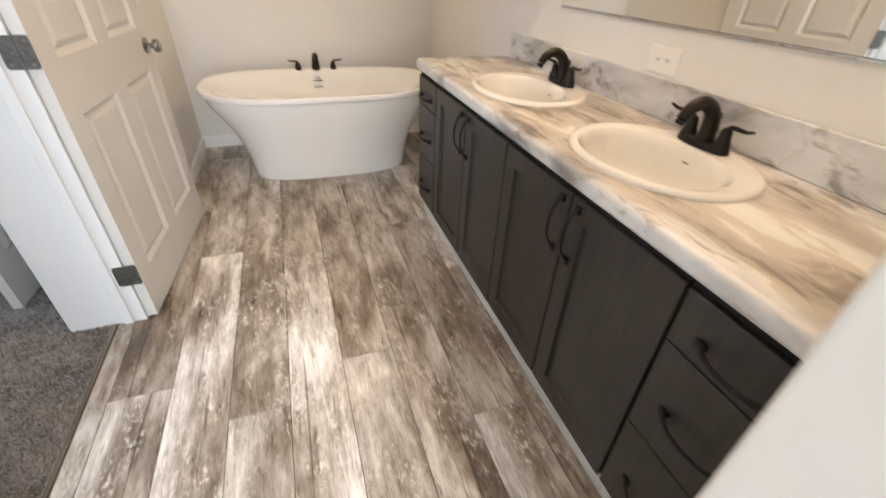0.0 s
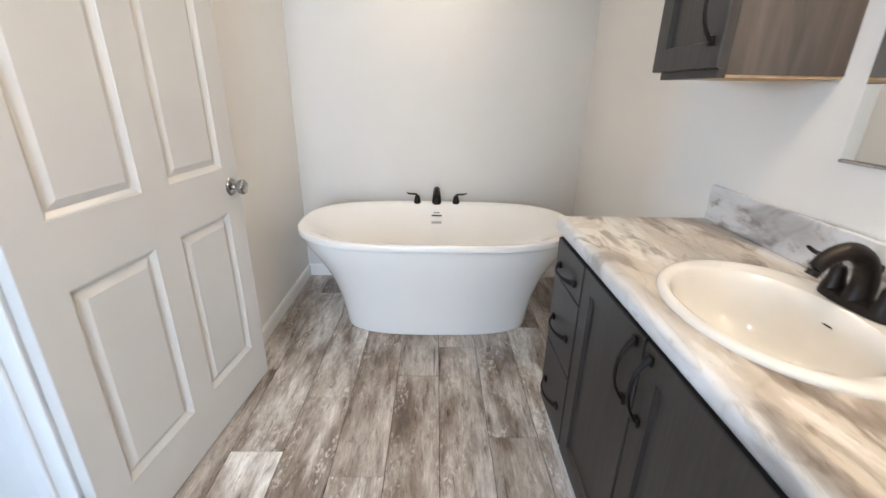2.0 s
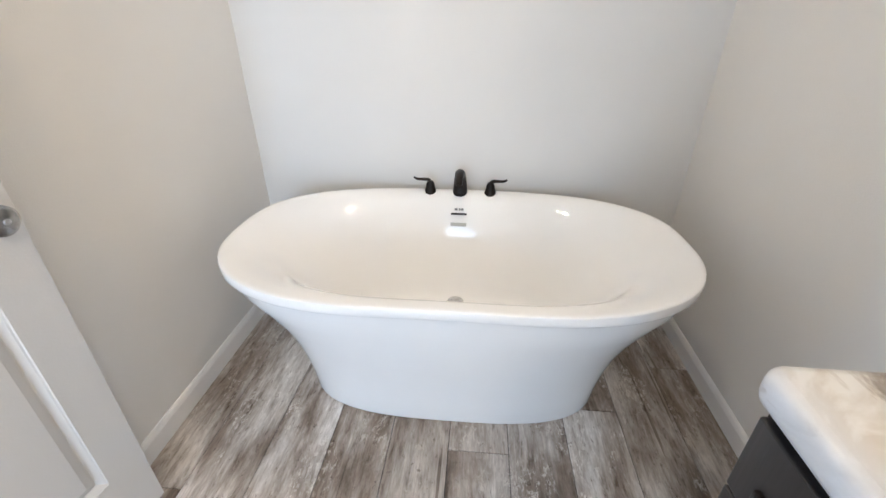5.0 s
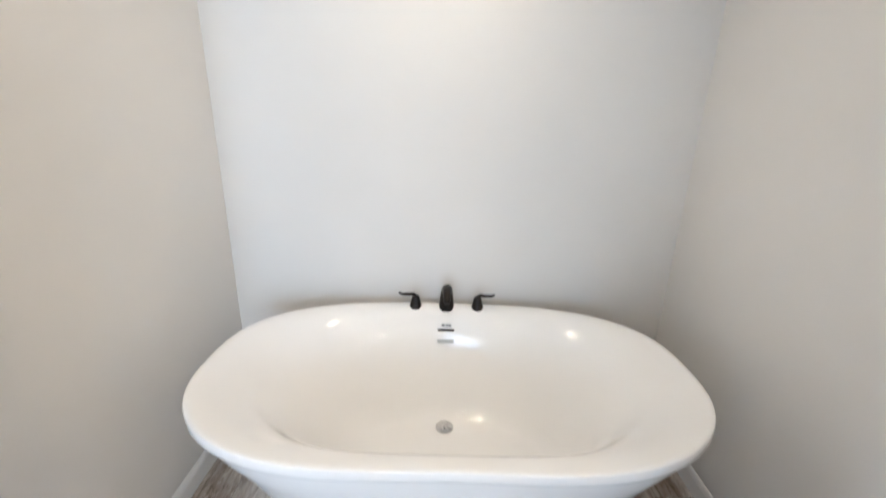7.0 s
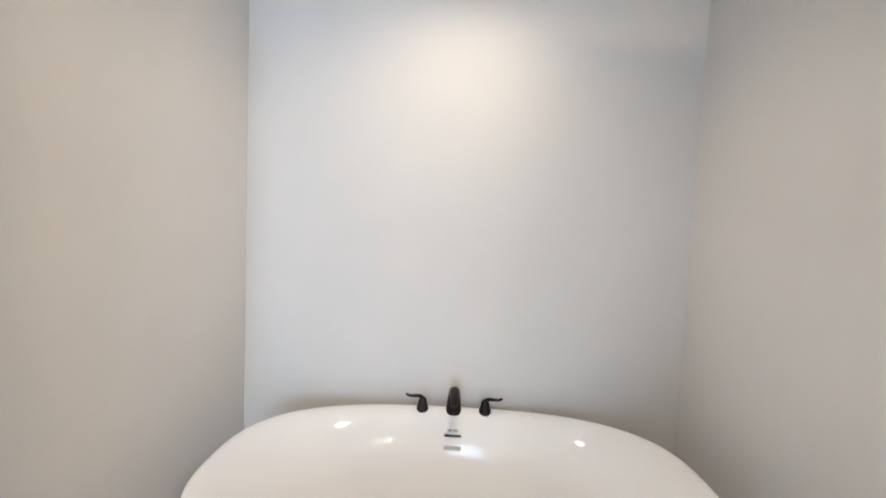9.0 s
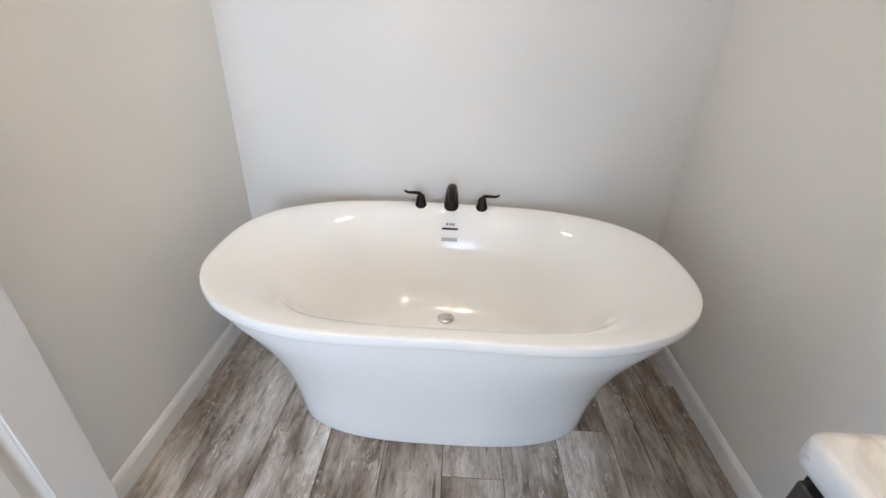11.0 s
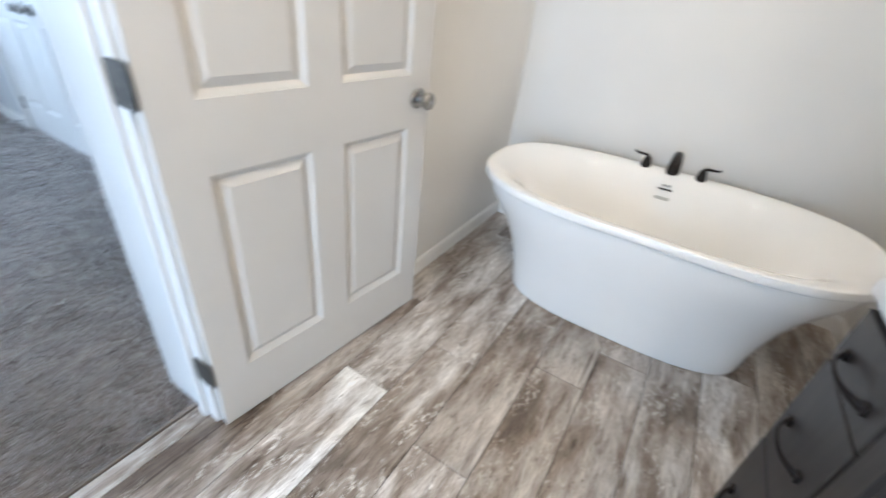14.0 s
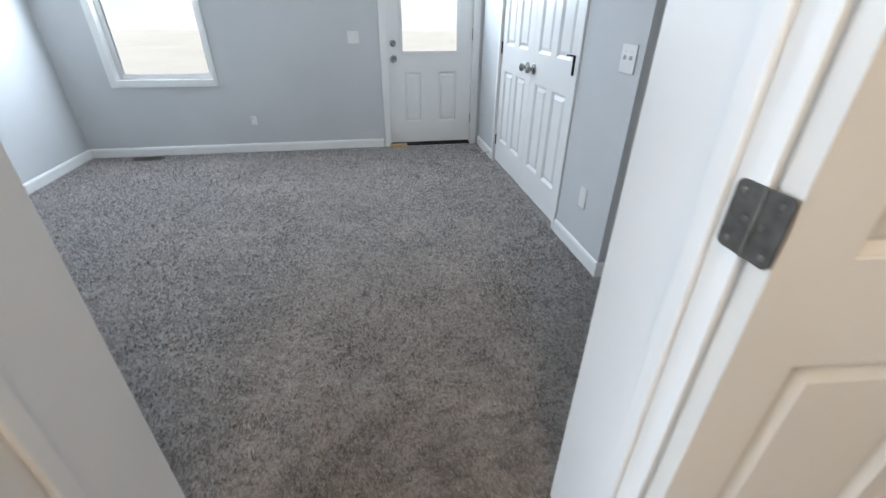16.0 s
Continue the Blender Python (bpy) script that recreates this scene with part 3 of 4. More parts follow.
def hinge_plate(x0, x1, y0, y1, h, outer, r=0.009):
    """A thin upright plate whose two corners on the outer side are rounded."""
    pts = []
    for cx, cz, a0 in ((x1, h / 2, 0), (x0, h / 2, 90), (x0, -h / 2, 180), (x1, -h / 2, 270)):
        if (cx == x0) == (outer < 0):
            sx, sz = (1 if cx == x0 else -1), (-1 if cz > 0 else 1)
            pts += [(cx + sx * r + r * math.cos(radians(a0 + k * 18)), cz + sz * r + r * math.sin(radians(a0 + k * 18))) for k in range(6)]
        else:
            pts.append((cx, cz))
    return loft(bmesh.new(), [[(x, y, z) for x, z in pts] for y in (y0, y1)])


def butt_hinge(z, h):
    """Two leaves laid open between jamb face and door edge, a barrel and screws."""
    hx, hy = 0.002, D1 + 0.002
    t = new("butt_hinge")
    t.parent, t.location = frame_1, (0, 0, z)
    for x0, x1 in ((-0.038, 0.0), (0.004, 0.041)):
        yy = hy - 0.0042
        lf = part("hinge_leaf", hinge_plate(x0, x1, yy - 0.0012, yy + 0.0022, h, -1 if x0 < 0 else 1), HINGE, t)
        for k, dz in enumerate((-0.36, 0.0, 0.36)):
            sx = (x0 + x1) / 2 + (0.008 if k == 1 else -0.006) * (1 if x0 < 0 else -1)
            part("screw", lathe(bmesh.new(), [(0.0003, 0), (0.0042, 0), (0.0036, 0.001), (0.0003, 0.0013)], pose(sx, yy - 0.0012, dz * h, 90, 0, 0), 10), HINGESCREW, lf)
    part("barrel", lathe(bmesh.new(), [(0.0005, -h / 2), (0.0034, -h / 2), (0.0034, h / 2), (0.0005, h / 2)], pose(hx, hy - 0.0048, 0), 12), HINGE, t, smooth=True)
    return t


for hz in (0.228, 1.021, 1.80):
    butt_hinge(hz, 0.089)

# hall door standing open on the bedroom side
hall = thing("hall_door", "white six-panel hall door standing open in the bedroom", "door", (-0.489, 3.066, 0.012), -1.2)
part("leaf", panelled(0.80, LEAF_H, 0.035, six_panel(0.80, LEAF_H, (0.192, 0.798), (0.980, 1.60), 0.10, 0.09), 0.014, 0.024), DOORPAINT, hall)
part("door_knob", knob_profile(bmesh.new(), pose(0, 0.066, 0.908, 0, 90, 0)), NICKEL, hall, "satin nickel round door knob", smooth=True)
part("door_knob", knob_profile(bmesh.new(), pose(-0.035, 0.066, 0.908, 0, -90, 0)), NICKEL, hall, "satin nickel round door knob", smooth=True)
part("latch_plate", boxed(-0.030, -0.005, -0.0015, 0.0, 0.88, 0.936, 0.0005), HINGE, hall)
frame_4 = thing("hall_door_frame", "white painted hall door lining", "door frame", kind="structure")
part("jamb", boxed(HX0, HX0 + 0.018, HY - 0.004, HY + T + 0.004, 0, DH, 0.002), JAMBPAINT, frame_4)
part("jamb", boxed(HX1 - 0.018, HX1, HY - 0.004, HY + T + 0.004, 0, DH, 0.002), JAMBPAINT, frame_4)
part("head", boxed(HX0, HX1, HY - 0.004, HY + T + 0.004, DH, DH + 0.018, 0.002), JAMBPAINT, frame_4)
part("casing", boxed(HX0 - 0.055, HX0 - 0.004, HY - 0.012, HY, 0, DH + 0.06, 0.003), TRIM, frame_4)

# freestanding bathtub
TX, TY = 0.924, 4.350
tub = thing("bathtub", "white glossy acrylic freestanding oval bathtub", "bathtub", (TX, TY, 0))
TUBH = 0.580
outer = [(0.0, 0.519, 0.268, 3.0), (0.004, 0.528, 0.276, 3.0), (0.02, 0.532, 0.280, 3.0), (0.10, 0.543, 0.290, 2.9), (0.19, 0.565, 0.310, 2.8),
         (0.28, 0.597, 0.338, 2.7), (0.36, 0.638, 0.372, 2.65), (0.43, 0.686, 0.404, 2.6), (0.49, 0.730, 0.430, 2.6), (0.532, 0.744, 0.439, 2.6), (0.5435, 0.747, 0.442, 2.6), (0.5445, 0.748, 0.443, 2.6), (0.545, 0.760, 0.454, 2.6),
         (0.5455, 0.762, 0.456, 2.6), (0.548, 0.7655, 0.4595, 2.6), (0.552, 0.767, 0.461, 2.6), (0.572, 0.768, 0.462, 2.6), (0.577, 0.766, 0.460, 2.6), (0.5795, 0.762, 0.456, 2.6), (TUBH, 0.757, 0.451, 2.6)]
inner = [(0.5795, 0.750, 0.439, -0.003, 2.6), (0.5755, 0.739, 0.416, 0.002, 2.55), (0.567, 0.719, 0.397, 0.005, 2.46), (0.554, 0.693, 0.382, 0.007, 2.35), (0.538, 0.664, 0.371, 0.008, 2.24), (0.52, 0.636, 0.362, 0.008, 2.14), (0.50, 0.609, 0.354, 0.007, 2.07),
         (0.45, 0.558, 0.338, 0.004, 2.0), (0.40, 0.516, 0.322, 0.002, 2.0), (0.35, 0.482, 0.306, 0.0, 2.02), (0.30, 0.452, 0.289, 0.0, 2.06), (0.26, 0.430, 0.272, 0.0, 2.1), (0.225, 0.404, 0.252, 0.0, 2.15), (0.203, 0.376, 0.230, 0.0, 2.2), (0.192, 0.345, 0.207, 0.0, 2.2), (0.187, 0.27, 0.150, 0.0, 2.2), (0.184, 0.14, 0.07, 0.0, 2.2)]


def rim_sag(p):
    """The rim rises a little at the ends, and its front is drawn in at the middle."""
    x, y, z = p
    k = max(0.0, (z - 0.45) / 0.125)
    pull = max(0.0, min(1.0, (z - 0.22) / 0.32))
    pull = pull * pull * (3 - 2 * pull)
    if y < 0:
        y *= 1 - 0.098 * pull * math.exp(-(x / 0.41) ** 2)
    return (x * (1 - 0.010 * pull), y, z + k * 0.013 * min(1, (abs(x) / 0.75) ** 2.0))


rings = [oval(0, 0, z, a, b, n_, 96) for z, a, b, n_ in outer] + [oval(0, c, z, a, b, n_, 96) for z, a, b, c, n_ in inner]
part("shell", loft(bmesh.new(), [[rim_sag(p) for p in r] for r in rings]), ACRYLIC, tub, smooth=True)
part("drain", lathe(bmesh.new(), [(0.0005, 0.0), (0.034, 0.0), (0.034, 0.004), (0.030, 0.007), (0.018, 0.010), (0.0005, 0.011)], pose(-0.004, 0.172, 0.188)), CHROME, tub, "round chrome drain stopper", smooth=True)
# overflow slot and label strips on the sloping inner back


def strip(dz, w, h, th):
    bm = boxed(-w / 2, w / 2, -h / 2, h / 2, 0, th, 0.001)
    bm.transform(pose(-0.007, 0.3605 - (0.50 - dz) * 0.36, dz, 71, 0, 0))
    return bm


part("overflow_slot", strip(0.505, 0.066, 0.008, 0.006), DARKGAP, tub, "dark overflow slot")
part("overflow_plate", strip(0.463, 0.066, 0.015, 0.004), painted("pale_grey_label", (0.45, 0.46, 0.44), 0.1, 0.4), tub, "pale grey strip below the overflow")
MARK = painted("grey_mark", (0.22, 0.23, 0.24), 0.2, 0.5)
for dx, w in ((-0.012, 0.012), (0.003, 0.008), (0.014, 0.010)):
    bm = strip(0.523, w, 0.009, 0.003)
    bm.transform(pose(dx, 0, 0))
    part("printed_mark", bm, MARK, tub)

faucet_t = thing("tub_faucet", "oil-rubbed bronze tub filler with two lever handles", "faucet", (TX - 0.007, 4.772, 0.568))
line = curve_points([(0, 0.012, 0.0), (0, 0.012, 0.045), (0, -0.004, 0.085), (0, -0.040, 0.108), (0, -0.085, 0.104), (0, -0.118, 0.082)], 8)
part("spout", tube(bmesh.new(), line, [0.033 - 0.021 * (i / (len(line) - 1)) ** 0.85 for i in range(len(line))], 20, 0.9), BRONZE, faucet_t, smooth=True)
part("base_ring", lathe(bmesh.new(), [(0.0005, 0), (0.034, 0), (0.034, 0.005), (0.030, 0.010), (0.0005, 0.010)], pose(0, 0.012, 0)), BRONZE, faucet_t, smooth=True)
for s in (-1, 1):
    hb = part("handle_base", lathe(bmesh.new(), [(0.0005, 0), (0.029, 0), (0.029, 0.005), (0.024, 0.012), (0.019, 0.030), (0.017, 0.044), (0.012, 0.054), (0.0005, 0.057)], pose(s * 0.128, 0.012, 0)), BRONZE, faucet_t, smooth=True)
    lv = curve_points([(s * 0.124, 0.012, 0.040), (s * 0.134, 0.008, 0.060), (s * 0.156, -0.002, 0.066), (s * 0.180, -0.010, 0.069), (s * 0.194, -0.014, 0.078)], 6)
    part("lever", tube(bmesh.new(), lv, [0.012 - 0.006 * i / (len(lv) - 1) for i in range(len(lv))], 12, 0.7), BRONZE, hb, smooth=True)

# ---- vanity ----
VX, VTOP, VB = 1.350, 0.797, 0.112
SPL = [1.393, 1.692, 2.069, 2.448, 2.815, 3.198, 3.480]


def arch_pull(length, rise, upright):
    """A flat arched bar pull with flared feet, standing out to -x."""
    bm = bmesh.new()
    n = 16
    rings = []
    for i in range(n + 1):
        u = i / n * 2 - 1
        s = u * length / 2
        out = -rise * (1 - abs(u) ** 2.4) - 0.004
        wid = 0.0062 + 0.0052 * abs(u) ** 3
        thk = 0.0042 + 0.003 * abs(u) ** 4
        ring = []
        for k in range(10):
            a = 2 * math.pi * k / 10
            ring.append((out + thk * math.cos(a), wid * math.sin(a), s) if upright else (out + thk * math.cos(a), s, wid * math.sin(a)))
        rings.append(ring)
    loft(bm, rings)
    for e in (-1, 1):
        s = e * (length / 2 - 0.004)
        if upright:
            box(bm, -0.009, 0.0, -0.011, 0.011, s - 0.013, s + 0.009, 0.003)
        else:
            box(bm, -0.009, 0.0, s - 0.011, s + 0.011, -0.011, 0.011, 0.003)
    return bm


def front_panel(y0, y1, z0, z1, frame_w):
    bm = sunk_panel(y1 - y0, z1 - z0, 0.019, frame_w) if frame_w else boxed(-0.019, 0, 0, y1 - y0, 0, z1 - z0, 0.003)
    bm.transform(Matrix.Scale(-1, 4, (1, 0, 0)))
    bm.transform(pose(VX, y0, z0))
    return bm


TOE = stained_wood("weathered_grey_strip", (0.44, 0.43, 0.42), (0.58, 0.57, 0.56), (0.70, 0.69, 0.68), (20, 2.4, 20))


def vanity_body(name, label, y0, y1):
    t = thing(name, label, "cabinet", (0, 0, 0), group="vanity cabinets")
    x0, x1, a, b = VX + 0.0195, W - 0.004, y0 + 0.001, y1 - 0.001
    bm = bmesh.new()
    box(bm, x0, x1, a, a + 0.016, VB, 0.825)
    box(bm, x0, x1, b - 0.016, b, VB, 0.825)
    box(bm, x0, x1, a + 0.016, b - 0.016, VB, VB + 0.016)
    box(bm, x0, x0 + 0.016, a + 0.016, b - 0.016, VB + 0.016, 0.825)
    part("body", bm, CABWOOD, t)
    part("toe_board", boxed(x0 + 0.018, x0 + 0.034, a, b, 0.0, VB - 0.001), TOE, t, "pale grey recessed toe board")
    part("shadow_gap", boxed(VX + 0.0135, VX + 0.0190, y0 + 0.002, y1 - 0.002, VB + 0.004, 0.8245), DARKGAP, t)
    return t


G = 0.0062
for y0, y1 in ((SPL[0], SPL[1]), (SPL[5], SPL[6])):
    c = vanity_body("drawer_cabinet", "grey-brown stained drawer cabinet with three drawers", y0, y1)
    for z0, z1 in ((VB, 0.389), (0.394, 0.660), (0.665, VTOP)):
        d = part("drawer_front", front_panel(y0 + G, y1 - G, z0, z1, 0), CABWOOD, c)
        bm = arch_pull(0.160, 0.030, False)
        bm.transform(pose(VX, (y0 + y1) / 2, (z0 + z1) / 2 - 0.018))
        part("handle", bm, PULL, d, "dark bronze arched pull", smooth=True)
for k in (1, 3):
    c = vanity_body("sink_cabinet", "grey-brown stained sink cabinet with two shaker doors", SPL[k], SPL[k + 2])
    for j, (y0, y1) in enumerate(((SPL[k], SPL[k + 1]), (SPL[k + 1], SPL[k + 2]))):
        d = part("cabinet_door", front_panel(y0 + G, y1 - G, VB, VTOP, 0.060), CABWOOD, c)
        bm = arch_pull(0.165, 0.030, True)
        bm.transform(pose(VX, y1 - 0.036 if j == 0 else y0 + 0.036, 0.697))
        part("handle", bm, PULL, d, "dark bronze arched pull", smooth=True)
# worktop with two oval cut-outs and a rolled front edge
CY0, CY1, CXF, CXB, CZ0, CZ1 = 1.390, 3.490, 1.331, 1.866, 0.826, 0.872
SINKS = (2.080, 2.800)
SX, SA, SB = 1.598, 0.212, 0.262


def rect_hit(cx, cy, x0, x1, y0, y1, a):
    c, s = math.cos(a), math.sin(a)
    k = min(((x1 - cx) / c if c > 1e-9 else (x0 - cx) / c if c < -1e-9 else 1e9), ((y1 - cy) / s if s > 1e-9 else (y0 - cy) / s if s < -1e-9 else 1e9))
    return (cx + c * k, cy + s * k)


bm = bmesh.new()
xf = CXF + 0.016
cuts = [CY0, SINKS[0] - 0.3, SINKS[0] + 0.3, SINKS[1] - 0.3, SINKS[1] + 0.3, CY1 - 0.030]
for i, (a, b) in enumerate(zip(cuts, cuts[1:])):
    if i in (1, 3):
        cy = SINKS[i // 2]
        angs = sorted([2 * math.pi * k / 60 + 0.01 for k in range(60)] + [math.atan2(yy - cy, xx - SX) % (2 * math.pi) for xx in (xf, CXB) for yy in (a, b)])
        out = [bm.verts.new((*rect_hit(SX, cy, xf, CXB, a, b, t), CZ1)) for t in angs]
        hole = [bm.verts.new((SX + (SA - 0.012) * math.cos(t), cy + (SB - 0.012) * math.sin(t), CZ1)) for t in angs]
        deep = [bm.verts.new((v.co.x, v.co.y, CZ0)) for v in hole]
        for k in range(len(angs)):
            j = (k + 1) % len(angs)
            bm.faces.new((out[k], out[j], hole[j], hole[k]))
            bm.faces.new((hole[k], hole[j], deep[j], deep[k]))
    else:
        bm.faces.new([bm.verts.new(p) for p in ((xf, a, CZ1), (CXB, a, CZ1), (CXB, b, CZ1), (xf, b, CZ1))])
bmesh.ops.remove_doubles(bm, verts=bm.verts, dist=0.0003)
bm.faces.new([bm.verts.new(p) for p in ((xf + 0.02, CY1 - 0.030, CZ1), (CXB, CY1 - 0.030, CZ1), (CXB, CY1 - 0.016, CZ1), (xf + 0.02, CY1 - 0.016, CZ1))])
roll = [(0.016, 0.046), (0.009, 0.0445), (0.004, 0.041), (0.001, 0.036), (0.0, 0.030), (0.0, 0.012), (0.002, 0.005), (0.006, 0.001), (0.012, 0.0), (0.03, 0.0)]


def edge_ring(u):
    """Outline of the rolled edge at a depth u in from the rim, round the far corner."""
    r = 0.03
    pts = [(CXF + u, CY0), (CXF + u, CY1 - r)]
    for k in range(1, 8):
        a = math.pi / 2 * k / 7
        pts.append((CXF + r - (r - u) * math.cos(a) if u < r else CXF + u, CY1 - r + (r - u) * math.sin(a) if u < r else CY1 - u))
    pts.append((CXB, CY1 - u))
    return pts


worktop = tagged(link_mesh("vanity_countertop", bm, LAMINATE), "marble-look laminate vanity countertop with beige and grey veins", "countertop")
bm = bmesh.new()
rows = [[bm.verts.new((x, y, CZ0 + z)) for x, y in edge_ring(u)] for u, z in roll]
for a, b in zip(rows, rows[1:]):
    for k in range(len(a) - 1):
        bm.faces.new((a[k], a[k + 1], b[k + 1], b[k]))
# corner patch between the flat top and the rolled edge, and the underside of the overhang
arc = [(x, y, CZ1) for x, y in edge_ring(0.016)[1:]]
bm.faces.new([bm.verts.new(p) for p in arc[:-1] + [(xf + 0.02, CY1 - 0.016, CZ1), (xf + 0.02, CY1 - 0.03, CZ1)]])
bm.faces.new([bm.verts.new(p) for p in ((CXF + 0.029, CY0, CZ0), (VX + 0.03, CY0, CZ0), (VX + 0.03, CY1 - 0.03, CZ0), (CXF + 0.029, CY1 - 0.03, CZ0))])
part("rolled_edge", bm, LAMINATE, worktop, "rolled front edge of the countertop", smooth=True)
bm = boxed(CXB - 0.019, CXB, CY0, CY1 - 0.022, CZ1 + 0.0005, 0.992, 0.003)
tagged(link_mesh("backsplash", bm, LAMINATE), "marble-look laminate backsplash behind the countertop, its cool light tinted in as grey", "backsplash")


def sink(cy):
    t = thing("sink", "bisque white oval drop-in basin in the countertop", "sink", (SX, cy, CZ1), group="vanity basins")
    prof = [(1.0, 0.0005, 0), (1.0, 0.004, 0), (0.985, 0.010, 0), (0.955, 0.0135, 0), (0.92, 0.014, 0), (0.87, 0.0125, -0.010)]
    rings = [oval(c, 0, z, SA * k, SB * k, 2.05, 72) for k, z, c in prof]
    bowl = [(0.158, 0.212, 0.010, -0.030), (0.152, 0.206, 0.003, -0.031), (0.146, 0.199, -0.015, -0.031), (0.136, 0.187, -0.05, -0.030), (0.118, 0.163, -0.09, -0.027), (0.090, 0.125, -0.12, -0.022), (0.05, 0.07, -0.137, -0.018), (0.022, 0.022, -0.141, -0.016)]
    rings += [oval(c, 0, z, a, b, 2.1, 72) for a, b, z, c in bowl]
    part("basin", loft(bmesh.new(), rings, False, True), CHINA, t, smooth=True)
    part("drain", lathe(bmesh.new(), [(0.0005, 0), (0.021, 0), (0.021, 0.003), (0.014, 0.005), (0.0005, 0.006)], pose(-0.016, 0, -0.140)), BRONZE, t, "bronze pop-up drain", smooth=True)
    bm = boxed(-0.002, 0.002, -0.009, 0.009, -0.0015, 0.0015, 0.001)
    bm.transform(pose(0.107, 0, -0.028, 0, 20, 0))
    part("overflow_slot", bm, DARKGAP, t)
    return t


def sink_faucet(cy):
    t = thing("sink_faucet", "oil-rubbed bronze two-handle faucet behind the basin", "faucet", (1.757, cy + 0.012, CZ1 + 0.0125), group="vanity faucets")
    part("base_plate", loft(bmesh.new(), [oval(0, 0, z, a, b, 2.6, 40) for z, a, b in ((0, 0.027, 0.080), (0.008, 0.027, 0.080), (0.016, 0.024, 0.077), (0.020, 0.018, 0.070))]), BRONZE, t, smooth=True)
    line = curve_points([(0.0, 0, 0.012), (0.002, 0, 0.055), (-0.012, 0, 0.095), (-0.048, 0, 0.117), (-0.086, 0, 0.106), (-0.108, 0, 0.080)], 8)
    n = len(line) - 1
    part("spout", tube(bmesh.new(), line, [0.027 - 0.012 * (i / n) ** 0.7 for i in range(n + 1)], 18, 0.9), BRONZE, t, smooth=True)
    part("aerator", lathe(bmesh.new(), [(0.0005, 0), (0.012, 0), (0.0125, 0.012), (0.0005, 0.012)], pose(-0.112, 0, 0.066, 0, 25, 0), 16), BRONZE, t, smooth=True)
    part("lift_rod", tube(bmesh.new(), [(0.022, 0, 0.018), (0.024, 0, 0.060), (0.024, 0, 0.078), (0.024, 0, 0.088)], [0.003, 0.003, 0.006, 0.004], 10), BRONZE, t, smooth=True)
    for s in (-1, 1):
        hb = part("handle_base", lathe(bmesh.new(), [(0.0005, 0.010), (0.023, 0.010), (0.022, 0.020), (0.016, 0.040), (0.015, 0.056), (0.010, 0.066), (0.0005, 0.069)], pose(0, s * 0.055, 0)), BRONZE, t, smooth=True)
        lv = curve_points([(0, s * 0.052, 0.052), (-0.002, s * 0.064, 0.070), (-0.006, s * 0.088, 0.073), (-0.010, s * 0.112, 0.074), (-0.012, s * 0.130, 0.080)], 6)
        part("lever", tube(bmesh.new(), lv, [0.011 - 0.006 * i / (len(lv) - 1) for i in range(len(lv))], 12, 0.7), BRONZE, hb, smooth=True)
    return t


for s in SINKS:
    sink(s)
    sink_faucet(s)

# mirror on the wall over the vanity
mirror = thing("wall_mirror", "frameless wall mirror above the vanity", "mirror", (0, 0, 0))
part("mirror_glass", boxed(W - 0.007, W - 0.001, 1.42, 3.062, 1.142, 2.02, 0.0015, 1), MIRROR, mirror)
part("bottom_channel", boxed(W - 0.010, W - 0.001, 1.42, 3.062, 1.1345, 1.1415, 0.001), CHROME, mirror, "thin metal channel under the mirror")

# wall cabinet
wc = thing("wall_cabinet", "grey-brown stained wall cabinet with one shaker door", "cabinet", (0, 0, 0))
K0, K1, KZ0, KZ1 = 3.128, 3.392, 1.317, 2.10
part("body", boxed(1.584, W - 0.002, K0, K1, KZ0 + 0.006, KZ1), CABSIDE, wc, "brown-grey wood grain side")
part("underside", boxed(1.588, W - 0.003, K0 + 0.004, K1 - 0.004, KZ0, KZ0 + 0.007), RAWWOOD, wc, "raw tan underside board")
part("face_frame", boxed(1.5645, 1.5845, K0 - 0.0015, K1 + 0.0015, KZ0 - 0.002, KZ1 + 0.0015, 0.001), CABWOOD, wc)
bm = sunk_panel(0.302, KZ1 - 0.02 - 1.338, 0.019, 0.055)
bm.transform(Matrix.Scale(-1, 4, (1, 0, 0)))
bm.transform(pose(1.545, 3.108, 1.338))
kd = part("cabinet_door", bm, CABWOOD, wc)
bm = arch_pull(0.165, 0.030, True)
bm.transform(pose(1.545, 3.142, 1.475))
part("handle", bm, PULL, kd, "dark bronze arched pull", smooth=True)


